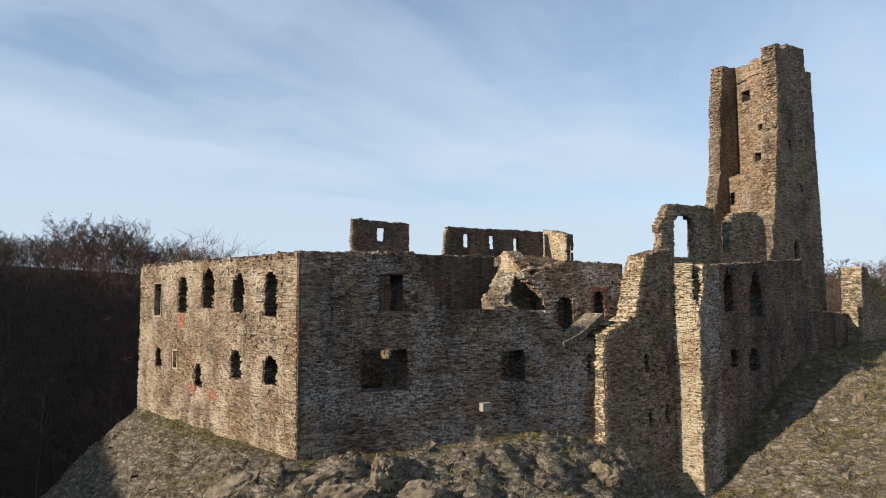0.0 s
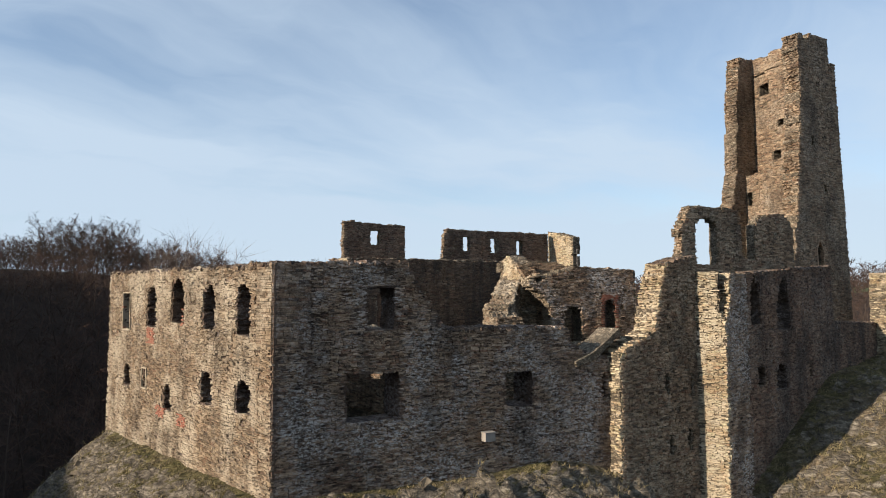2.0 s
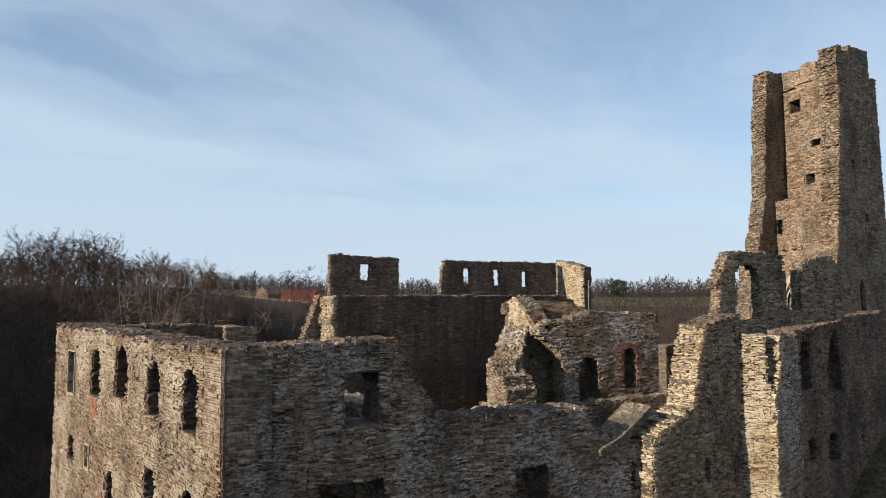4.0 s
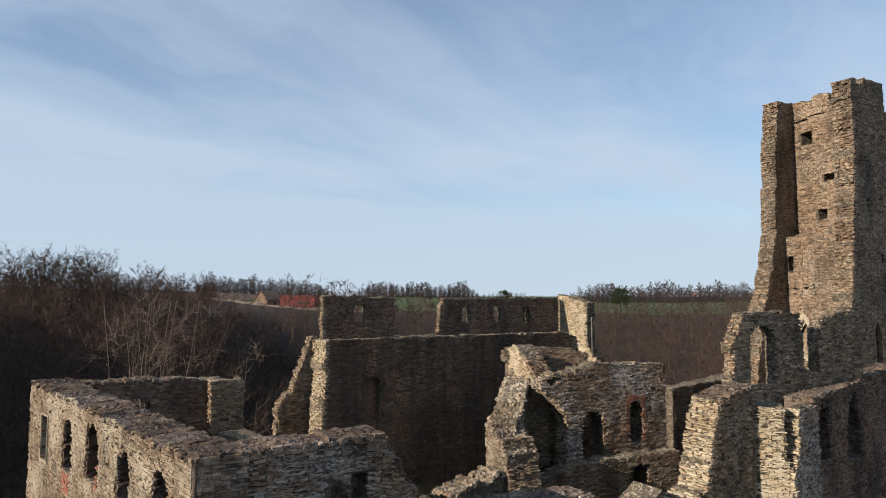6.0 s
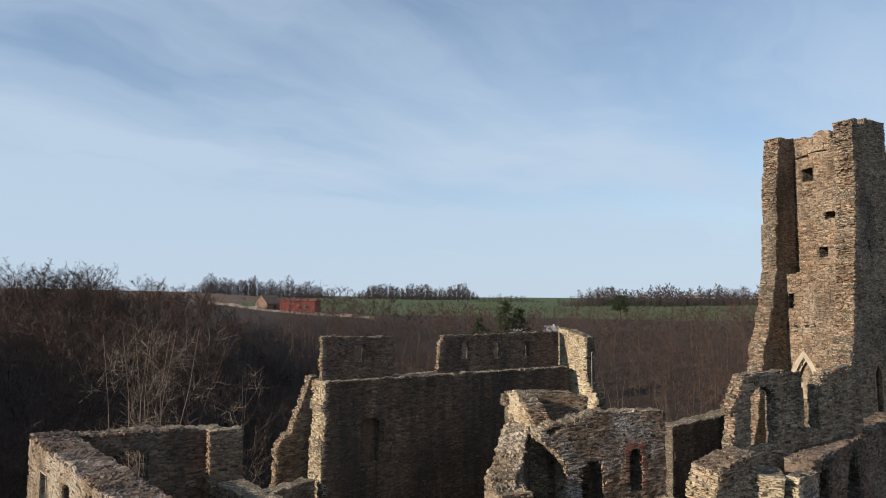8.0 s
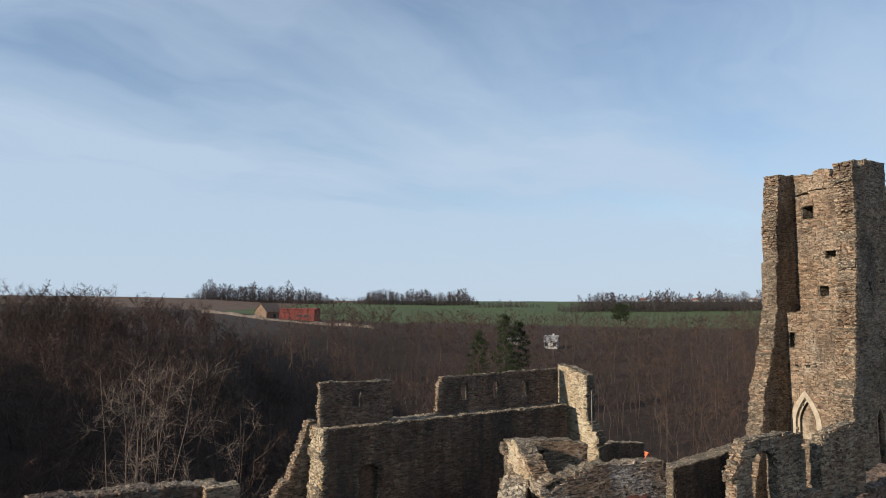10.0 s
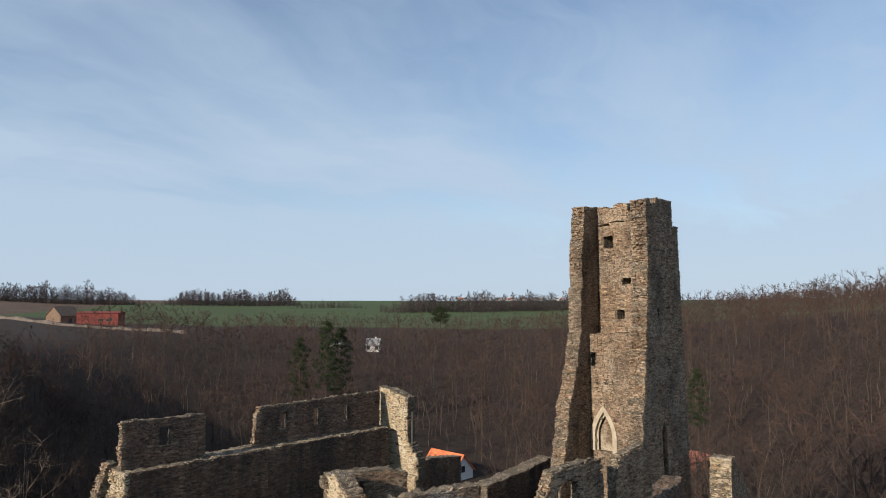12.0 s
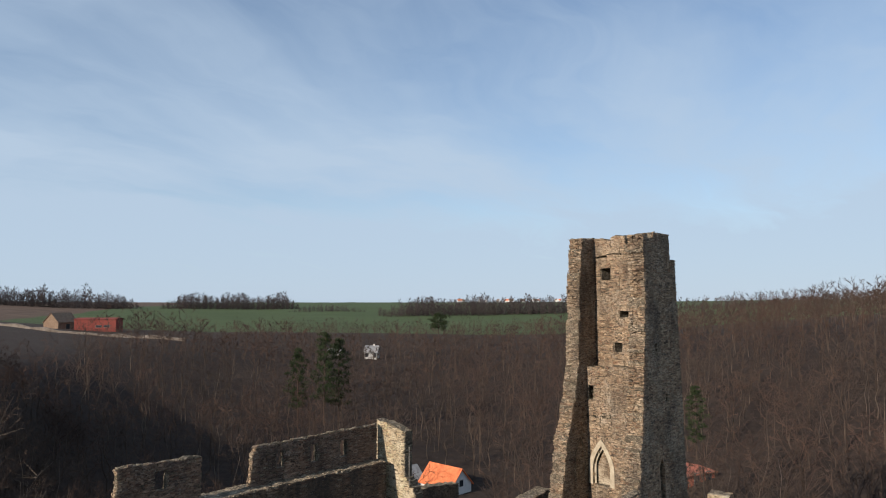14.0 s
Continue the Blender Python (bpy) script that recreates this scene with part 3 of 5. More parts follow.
# ---- the stair block with its diagonal buttress, and the chapel wall ----
chapel = thing("chapel_ruin", (20, 46, 0), "ruined chapel range of dark rubble stone with pointed windows", "castle ruin")
wall_c = Wall((9.25, 39.14), (14.84, 42.56), 1.5, -4.0, [(-1.2, 12.2), (3.0, 12.35), (4.3, 12.7), (7.0, 12.95)],
              [(2.68, 2.9, 5.3, 6.5, "r"), (4.56, 4.78, 5.2, 6.45, "r"), (2.86, 3.08, 2.3, 3.35, "r"), (4.35, 4.57, 2.4, 3.5, "r")],
              left=[(-4, -0.5), (2.4, -0.62), (7.7, -0.5), (8.2, 0.5), (8.7, 1.9), (10, 2.3), (12.4, 2.8)], right=[(-4, 5.15), (13, 5.4)])
part_c = wall_c.body("stair_block", chapel)
wall_c.stones(part_c, low_z=-1.5, proud=(0.0, 0.035), tilt=0.014, width=(0.1, 0.42))
wall_c.end_stones(part_c, mat=STONE_LIME_LIT)
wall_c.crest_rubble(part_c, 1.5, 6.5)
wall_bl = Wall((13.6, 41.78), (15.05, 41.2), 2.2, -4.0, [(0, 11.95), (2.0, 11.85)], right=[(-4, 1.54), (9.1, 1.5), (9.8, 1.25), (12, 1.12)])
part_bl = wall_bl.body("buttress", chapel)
wall_bl.stones(part_bl, mat=STONE_LIME_LIT, course=(0.04, 0.11), width=(0.12, 0.5), proud=(0.0, 0.006))
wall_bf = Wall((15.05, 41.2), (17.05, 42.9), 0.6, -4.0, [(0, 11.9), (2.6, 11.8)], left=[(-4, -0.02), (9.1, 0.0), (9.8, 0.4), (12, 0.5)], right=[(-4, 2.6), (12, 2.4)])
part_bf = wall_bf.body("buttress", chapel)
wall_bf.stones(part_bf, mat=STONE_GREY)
wall_bf.end_stones(part_bf, mat=STONE_LIME_LIT)
wall_r = Wall((17.3, 44.04), (36.0, 61.0), 1.3, -4.0, [(0, 11.95), (13.4, 12.7), (13.55, 8.75), (25.3, 8.35)],
              [(0.7, 1.95, 8.85, 11.9, "p"), (4.3, 6.2, 8.5, 11.9, "p"), (1.45, 2.35, 5.25, 6.4, "r"), (3.9, 5.4, 4.8, 6.4, "a"), (9.07, 9.4, 5.2, 6.3, "r")])
part_r = wall_r.body("outer_wall", chapel, CREST)
wall_r.stones(part_r, mat=STONE_SHADE, low_z=-2.0)
wall_r.crest_rubble(part_r, 0, 25, 70)
wall_g = Wall((13.0, 43.45), (22.97, 49.57), 0.6, 10.5,
              [(0, 12.8), (0.12, 15.0), (0.6, 15.45), (0.95, 15.8), (2.0, 15.95), (5.1, 16.0), (6.0, 15.75), (6.25, 14.6), (6.35, 13.4), (6.5, 12.95), (7.3, 12.75), (7.5, 13.6), (7.6, 15.0), (8.1, 15.75), (10.4, 15.95), (11.2, 15.6), (11.7, 14.6)],
              [(2.0, 3.95, 12.45, 15.4, "a")], left=[(10, 0.4), (13, 0.6), (14.5, 0.8), (15.3, 1.2), (15.9, 1.6)], jag=0.16)
part_g = wall_g.body("gable", chapel)
wall_g.stones(part_g)
wall_g.end_stones(part_g)
wall_t = Wall((34.8, 58.3), (39.8, 62.9), 1.6, 0.0, [(0, 12.3), (1.4, 12.4), (2.2, 11.6), (3.6, 10.2), (6.8, 8.6)], left=[(0, -0.1), (8.5, -0.1), (12.5, 0.15)])
part_t = wall_t.body("gate_pier", chapel)
wall_t.stones(part_t)
wall_t.end_stones(part_t, mat=STONE_LIME_LIT)

ledge = [wall_b.place(a, z, d) for d in (-0.22, 1.4) for a, z in ((15.1, 7.35), (16.3, 7.8), (18.0, 8.95), (18.0, 8.6), (16.4, 7.45), (15.2, 7.1))]
mesh_object("sloping_ledge", ledge, [(0, 1, 4, 5), (1, 2, 3, 4), (11, 10, 7, 6), (10, 9, 8, 7)] + [(a + 6, (a + 1) % 6 + 6, (a + 1) % 6, a) for a in range(6)], CORE, part_c, "sloping ledge of broken mortared stone")

# ---- the great hall at the back ----
hall = thing("hall_ruin", (2, 64, 3), "tall ruined hall wall of dark rubble stone with window parapet", "castle ruin")
wall_k = Wall((-8.2, 58.3), (10.3, 70.23), 2.3, 1.0, [(0, 13.8), (22.2, 13.85)], [(2.75, 4.2, 8.0, 11.2, "a")], left=[(0, -0.15), (9, 0.0), (13.8, 0.05)])
part_k = wall_k.body("hall_wall", hall)
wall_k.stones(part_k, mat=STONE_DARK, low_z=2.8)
wall_k.end_stones(part_k, mat=STONE_LIME_LIT)
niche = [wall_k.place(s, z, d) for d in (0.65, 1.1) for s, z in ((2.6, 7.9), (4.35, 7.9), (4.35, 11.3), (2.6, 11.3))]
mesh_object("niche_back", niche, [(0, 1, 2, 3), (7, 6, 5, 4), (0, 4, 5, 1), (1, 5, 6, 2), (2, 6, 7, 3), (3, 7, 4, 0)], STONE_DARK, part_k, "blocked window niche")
wall_k.crest_rubble(part_k, 0, 22, 60, (0.03, 0.09), STONE_WARM)
wing = Wall((-11.7, 59.8), (-9.2, 61.5), 0.9, 1.0, [(0, 9.3), (0.8, 9.9), (1.6, 11.9), (2.2, 13.2), (2.6, 13.9), (3.2, 13.9)], left=[(1, -0.1), (9.3, 0.0), (10, 0.9), (12, 1.7), (14, 2.5)])
part_w = wing.body("wing_wall", hall)
wing.stones(part_w)
wing.end_stones(part_w)
for low_s, high_s, crest, holes, ends in (
        (0.1, 5.75, [(0, 16.85), (3, 16.75), (6, 16.7)], [(2.36, 3.2, 14.95, 16.2, "r")], [(13, -0.05), (17, 0.05)]),
        (9.75, 22.0, [(0, 16.65), (12.3, 16.75)], [(2.1, 2.82, 14.75, 16.1, "r"), (5.2, 5.94, 14.7, 16.05, "r"), (8.25, 8.98, 14.6, 15.95, "r")], [(13, -0.25), (14, -0.1), (17, 0.3)])):
    run = Vector((9.65 + 8.6, 71.45 - 59.2)).normalized()
    a, b = Vector((-8.6, 59.2)) + run * low_s, Vector((-8.6, 59.2)) + run * high_s
    w = Wall(a, b, 0.5, 13.4, crest, holes, left=ends)
    piece = w.body("parapet", hall)
    w.stones(piece, mat=STONE_SHADE)
    w.end_stones(piece)
    w.crest_rubble(piece, 0, high_s - low_s, 40, (0.03, 0.08))
wall_q = Wall((9.75, 72.3), (12.0, 69.4), 1.0, 2.0, [(0, 17.1), (2.2, 16.6), (3.8, 16.3)], right=[(2, 4.5), (11.5, 4.4), (12.3, 3.75), (13.0, 3.3), (15.2, 3.2), (16.2, 3.3), (17, 3.0)])
part_q = wall_q.body("return_wall", hall)
wall_q.stones(part_q, mat=STONE_LIME_LIT)

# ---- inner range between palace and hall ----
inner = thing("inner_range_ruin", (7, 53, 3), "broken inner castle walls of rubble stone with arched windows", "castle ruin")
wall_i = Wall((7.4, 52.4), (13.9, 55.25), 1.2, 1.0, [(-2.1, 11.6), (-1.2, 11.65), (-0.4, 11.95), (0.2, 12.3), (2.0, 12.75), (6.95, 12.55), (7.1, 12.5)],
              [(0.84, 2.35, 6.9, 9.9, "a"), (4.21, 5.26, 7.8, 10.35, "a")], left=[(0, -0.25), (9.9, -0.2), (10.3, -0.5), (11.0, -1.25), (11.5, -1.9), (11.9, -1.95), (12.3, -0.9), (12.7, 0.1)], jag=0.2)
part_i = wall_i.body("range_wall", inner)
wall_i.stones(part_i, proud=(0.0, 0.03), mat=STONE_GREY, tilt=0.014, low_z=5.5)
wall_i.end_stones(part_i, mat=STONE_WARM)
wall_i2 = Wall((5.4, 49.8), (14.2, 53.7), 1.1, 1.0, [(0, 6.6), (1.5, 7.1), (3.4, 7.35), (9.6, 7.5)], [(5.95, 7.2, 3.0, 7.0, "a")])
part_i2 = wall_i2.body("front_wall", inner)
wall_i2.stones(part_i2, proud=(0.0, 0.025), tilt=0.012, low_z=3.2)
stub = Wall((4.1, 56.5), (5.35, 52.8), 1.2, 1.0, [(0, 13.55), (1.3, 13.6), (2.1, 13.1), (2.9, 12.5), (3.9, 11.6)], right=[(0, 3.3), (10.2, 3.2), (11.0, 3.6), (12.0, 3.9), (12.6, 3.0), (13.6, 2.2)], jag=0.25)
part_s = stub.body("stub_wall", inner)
stub.stones(part_s, mat=STONE_LIME_LIT, low_z=4.5)
stub.end_stones(part_s, left=False)
wall_l = Wall((4.2, 56.0), (2.3, 49.2), 1.6, 1.0, [(0, 11.9), (2.0, 11.7), (4.0, 10.9), (5.5, 10.1), (7.1, 9.8)], jag=0.4)
part_l = wall_l.body("cross_wall", inner)
wall_l.stones(part_l, low_z=5.5)
wall_l.crest_rubble(part_l, 0, 7, 90, (0.06, 0.18), STONE_WARM)
spur = Wall((2.25, 49.5), (3.3, 47.1), 1.9, 1.0, [(0, 9.9), (1.3, 9.5), (2.0, 8.9), (2.7, 8.2)], jag=0.35, right=[(0, 2.7), (7.6, 2.6), (8.6, 2.2), (10, 1.6)])
part_sp = spur.body("spur_wall", inner)
spur.stones(part_sp, mat=STONE_WARM, low_z=4.5)
spur.end_stones(part_sp, left=False)
spur.crest_rubble(part_sp, 0, 2.5, 60, (0.06, 0.16), STONE_WARM)
low = Wall((3.2, 49.4), (-0.5, 46.1), 1.5, 1.0, [(0, 8.1), (2, 7.6), (4, 7.3), (5.2, 7.1)], jag=0.3)
part_low = low.body("low_wall", inner)
low.stones(part_low, low_z=4.0)
low.end_stones(part_low, left=False, mat=STONE_WARM)
low.crest_rubble(part_low, 0, 5, 60, (0.06, 0.18), STONE_WARM)
wall_n = Wall((4.0, 56.8), (9.6, 58.1), 1.0, 1.0, [(0, 13.45), (4.5, 13.3), (5.8, 12.9)], [(2.0, 2.7, 11.6, 12.8, "r")], left=[(0, -0.1), (13.5, 0.1)])
part_n = wall_n.body("range_wall", inner)
wall_n.stones(part_n, low_z=7.0)
wall_j = Wall((5.0, 55.0), (8.0, 54.7), 0.9, 1.0, [(0, 11.2), (1.0, 10.9), (1.9, 11.5), (3.0, 12.2)], jag=0.35)
part_j = wall_j.body("link_wall", inner)
wall_j.stones(part_j, low_z=5.0)
# The dark stone on these rear walls carries their deep shade in its colour.
wall_bk = Wall((6.0, 58.2), (13.2, 61.3), 0.8, 1.0, [(0, 10.6), (7.8, 10.4)])
part_bk = wall_bk.body("back_wall", inner)
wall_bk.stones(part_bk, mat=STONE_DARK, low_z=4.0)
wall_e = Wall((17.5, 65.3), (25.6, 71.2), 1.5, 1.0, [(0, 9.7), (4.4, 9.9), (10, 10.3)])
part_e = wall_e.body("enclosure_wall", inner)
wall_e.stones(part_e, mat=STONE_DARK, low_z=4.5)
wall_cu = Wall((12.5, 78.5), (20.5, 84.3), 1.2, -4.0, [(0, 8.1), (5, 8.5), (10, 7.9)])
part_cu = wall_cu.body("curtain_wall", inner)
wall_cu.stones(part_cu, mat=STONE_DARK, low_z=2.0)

# ---- the keep ----
keep = thing("keep_tower", (30, 64, 2), "tall broken square castle tower of rubble stone, open on one side", "tower")
near = Wall((28.0, 59.75), (33.72, 63.1), 1.4, 1.0, [(-3, 32.6), (0.5, 32.6), (2.2, 32.8), (2.4, 32.4), (2.9, 32.45), (3.2, 32.9), (5.7, 33.0), (5.78, 30.75), (7.0, 30.7)],
            [(3.85, 4.2, 19.3, 20.0, "r"), (2.6, 2.9, 23.0, 23.9, "r"), (2.2, 3.0, 10.2, 15.1, "p")],
            left=[(1, -2.6), (12, -1.2), (14, -0.75), (18.5, 0.25), (22, 0.75), (26.5, 1.4), (31.0, 1.5), (34, 1.45)], batter=0.03)
part_near = near.body("near_wall", keep)
near.stones(part_near, course=(0.055, 0.16), width=(0.14, 0.54), mat=STONE_KEEP)
near.end_stones(part_near, mat=STONE_KEEP)
east = Wall((28.75, 68.2), (30.9, 62.4), 2.4, 1.0, [(0, 33.0), (1.8, 32.7), (2.6, 33.1), (3.7, 32.9), (3.8, 31.6), (6.4, 31.6)],
            [(0.9, 1.95, 29.2, 30.25, "r"), (2.9, 3.9, 25.98, 26.5, "r"), (2.32, 3.15, 22.95, 23.8, "r"), (0.4, 1.6, 31.2, 31.36, "r"), (1.6, 3.3, 31.36, 31.5, "r")])
part_east = east.body("inner_wall", keep)
east.stones(part_east, course=(0.055, 0.16), width=(0.14, 0.54), mat=STONE_KEEP)
lower = Wall((26.8, 68.3), (30.05, 62.1), 1.1, 1.0, [(0, 21.55), (6.6, 21.9)], [(1.45, 1.95, 18.9, 20.2, "r"), (1.8, 3.6, 11.8, 15.1, "p"), (1.9, 2.2, 17.4, 17.65, "r"), (2.8, 3.15, 17.5, 17.75, "r"), (3.5, 3.8, 17.55, 17.8, "r")])
part_lower = lower.body("lower_lining", keep)
lower.stones(part_lower, course=(0.055, 0.16), width=(0.14, 0.54), mat=STONE_KEEP)
fin = Wall((27.2, 67.0), (28.95, 68.15), 1.3, 1.0, [(-5, 20), (-2, 30.5), (-0.95, 31.5), (-0.9, 32.7), (2.2, 33.0)],
           left=[(1, -6.0), (8, -4.6), (12.8, -3.4), (15.7, -2.9), (18.4, -1.8), (21.7, -1.05), (30.8, -0.35), (31.0, -0.9), (33, -0.8)][:7] + [(33, -0.1)])
part_fin = fin.body("far_wall", keep)
fin.stones(part_fin, course=(0.055, 0.16), width=(0.14, 0.54), mat=STONE_KEEP)
fin.end_stones(part_fin, mat=STONE_KEEP)


# ---- trees ----
def rod(a, b, ra, rb, sides=3):
    """A tapered limb as triangles."""
    a, b = np.array(a, float), np.array(b, float)
    way = (b - a) / (np.linalg.norm(b - a) + 1e-9)
    x = np.cross(way, (0.31, 0.17, 0.93) if abs(way[2]) < 0.95 else (1, 0, 0))
    x /= np.linalg.norm(x)
    y = np.cross(way, x)
    ang = np.arange(sides) * 2 * math.pi / sides
    ring = np.cos(ang)[:, None] * x + np.sin(ang)[:, None] * y
    pts = np.concatenate([a + ring * ra, b + ring * rb])
    tri = []
    for k in range(sides):
        m = (k + 1) % sides
        tri += [(k, m, sides + m), (k, sides + m, sides + k)]
    return pts, np.array(tri)


def blade(a, b, w, rng):
    """A thin twig: one narrow triangle."""
    a, b = np.array(a, float), np.array(b, float)
    side = np.cross(b - a, rng.normal(size=3))
    side *= w / (np.linalg.norm(side) + 1e-9)
    return np.array([a - side / 2, a + side / 2, b]), np.array([(0, 1, 2)])


def gather(pieces):
    pts, tris, n = [], [], 0
    for p, t in pieces:
        pts.append(p)
        tris.append(t + n)
        n += len(p)
    return np.concatenate(pts), np.concatenate(tris)


def bare_tree(seed, height, limbs, forks, twigs, twig_w, spread=0.5, trunk_r=0.16, low=0.35, stems=1, fan=0.22):
    """A leafless tree: trunk pieces and crown pieces."""
    rng = np.random.default_rng(seed)
    trunk, crown = [], []
    for stem in range(stems):
        lean = rng.normal(0, 0.09 if stems == 1 else fan, 2)
        spine = [np.array([0.0, 0.0, -0.5])]
        for k in range(1, 6):
            spine.append(np.array([lean[0] * height * k / 5 + rng.normal(0, 0.28), lean[1] * height * k / 5 + rng.normal(0, 0.28), height * 0.86 * k / 5]))
        for k in range(5):
            trunk.append(rod(spine[k], spine[k + 1], trunk_r * (1 - 0.18 * k), trunk_r * (1 - 0.18 * (k + 1)) + 0.012, 5 if k < 2 else 4))
        for i in range(limbs):
            f = low + (0.97 - low) * (i + rng.uniform(0, 0.8)) / limbs
            k = min(int(f * 5), 4)
            a = spine[k] + (spine[k + 1] - spine[k]) * (f * 5 - k)
            turn = i * 2.4 + rng.uniform(-0.5, 0.5)
            rise = rng.uniform(0.45, 1.4)
            size = height * spread * (1.05 - 0.55 * f) * rng.uniform(0.7, 1.15)
            way = np.array([math.cos(turn), math.sin(turn), rise])
            way /= np.linalg.norm(way)
            m = a + way * size * 0.5
            e = m + (way + np.array([0, 0, 0.35])) / 1.15 * size * 0.5
            r = trunk_r * 0.42 * (1.1 - 0.5 * f)
            crown.append(rod(a, m, r, r * 0.6))
            crown.append(rod(m, e, r * 0.6, 0.012))
            for j in range(forks):
                g = rng.uniform(0.2, 1.0)
                o = a + (m - a) * min(g * 2, 1) + (e - m) * max(g * 2 - 1, 0)
                w2 = way + rng.normal(0, 0.75, 3) + np.array([0, 0, 0.12])
                w2 /= np.linalg.norm(w2)
                tip = o + w2 * size * rng.uniform(0.2, 0.42)
                crown.append(blade(o, tip, twig_w * 1.7, rng))
                for _ in range(twigs):
                    q = o + (tip - o) * rng.uniform(0.15, 1.0)
                    w3 = w2 + rng.normal(0, 0.85, 3) + np.array([0, 0, 0.1])
                    w3 /= np.linalg.norm(w3)
                    crown.append(blade(q, q + w3 * height * rng.uniform(0.035, 0.09), twig_w, rng))
    return gather(trunk), gather(crown)


def pine_tree(seed, height, low, wide):
    """A pine with a bare lower trunk and an uneven crown of needle tufts on limbs."""
    rng = np.random.default_rng(seed)
    trunk, crown = [rod((0, 0, -0.5), (0.15, 0.1, height * 0.6), 0.26, 0.16, 6), rod((0.15, 0.1, height * 0.6), (0.3, 0.0, height * 0.97), 0.16, 0.03, 5)], []
    for i in range(44):
        f = low + (0.98 - low) * (i + rng.uniform(0, 0.9)) / 44
        turn = i * 2.4 + rng.uniform(-0.5, 0.5)
        k = (f - low) / (1 - low)
        size = wide * math.sin(math.pi * min(0.22 + 0.78 * k, 0.96)) ** 0.6 * rng.uniform(0.55, 1.2)
        a = np.array([0.2, 0.05, f * height])
        e = a + np.array([math.cos(turn) * size, math.sin(turn) * size, rng.uniform(-0.05, 0.4) * size])
        trunk.append(rod(a, e, 0.05, 0.012))
        for _ in range(4):
            c = a + (e - a) * rng.uniform(0.4, 1.05) + rng.normal(0, 0.25, 3)
            for _ in range(24):
                o = c + rng.normal(0, 0.34, 3) * np.array([1.2, 1.2, 0.7])
                crown.append(blade(o, o + rng.normal(0, 0.3, 3) + np.array([0, 0, 0.2]), 0.22, rng))
    return gather(trunk), gather(crown)


def scatter(name, shapes, places, mats, label):
    """Woodland: many trees joined into one mesh of stuff. places: x, y, z, turn, size, kind."""
    places = np.asarray(places)
    root = tagged(new(name), label, "woodland", kind="stuff")
    for layer, (part_name, mat) in enumerate(zip(("trunks", "crowns"), mats)):
        pts, tris, n = [], [], 0
        for kind, shape in enumerate(shapes):
            p, t = shape[layer]
            mine = places[places[:, 5] == kind]
            if not len(mine):
                continue
            c, s = np.cos(mine[:, 3]), np.sin(mine[:, 3])
            x = (p[None, :, 0] * c[:, None] - p[None, :, 1] * s[:, None]) * mine[:, 4:5] + mine[:, 0:1]
            y = (p[None, :, 0] * s[:, None] + p[None, :, 1] * c[:, None]) * mine[:, 4:5] + mine[:, 1:2]
            z = p[None, :, 2] * mine[:, 4:5] + mine[:, 2:3]
            pts.append(np.stack([x, y, z], -1).reshape(-1, 3))
            tris.append((t[None] + (np.arange(len(mine)) * len(p))[:, None, None] + n).reshape(-1, 3))
            n += len(mine) * len(p)
        tagged(quads_object("woodland_" + part_name, np.concatenate(pts), np.concatenate(tris), mat, root), kind="stuff")
    return root


NEAR_TREES = [bare_tree(10 + k, h, 12, 5, 6, 0.05, sp * 1.15, 0.14, lo * 0.75) for k, (h, sp, lo) in enumerate(((15, 0.42, 0.35), (17, 0.36, 0.45), (13, 0.5, 0.3), (16, 0.4, 0.5), (14, 0.46, 0.4)))]
MID_TREES = [bare_tree(30 + k, h, 9, 4, 6, 0.062, sp * 1.2, 0.14, 0.3) for k, (h, sp) in enumerate(((15, 0.42), (17, 0.38), (13, 0.5), (16, 0.42)))]
FAR_TREES = [bare_tree(50 + k, h, 7, 3, 5, 0.16, sp * 1.2, 0.16, 0.15) for k, (h, sp) in enumerate(((15, 0.5), (17, 0.45), (13, 0.55)))]


SKY_TREES = [bare_tree(70 + k, h, 15, 3, 2, 0.32, sp * 0.6, 0.3, 0.05) for k, (h, sp) in enumerate(((15, 0.5), (17, 0.45), (13, 0.55)))]


def wooded(x, y):
    """Where the winter woods stand."""
    d = edge_distance(x, y, PALACE)
    if d < 13 or y < 24:
        return False
    if x > 12 and math.hypot(x - 5, y - 45) < 110 and land(x, y) > -7:
        return False
    if x > 22 and y < 62 + 0.3 * (x - 22) and d < 34:
        return False
    if y < 62 and x > -24 - 0.2 * (62 - y) and x < 60:
        return False
    if math.hypot(x - 37, y - 155) < 16 or (abs(x - 0.237 * y) < 6.5 and 84 < y < 160) or math.hypot(x - 86, y - 148) < 13:
        return False
    if math.hypot(x - 44, y - 322) < 9 or (-160 < x < -20 and y > 380 - 0.35 * (x + 90)) or (abs(x - 44) < 5 and 296 < y < 322):
        return False
    r = math.hypot(x - 5, y - 45)
    edge = float(np.interp(math.degrees(math.atan2(x - 5, y - 45)), [-60, -24, -17, -12], [120, 124, 205, 400]))
    return not (x < -40 and r > edge and y < 420) and not (x < -58 and r > 205)


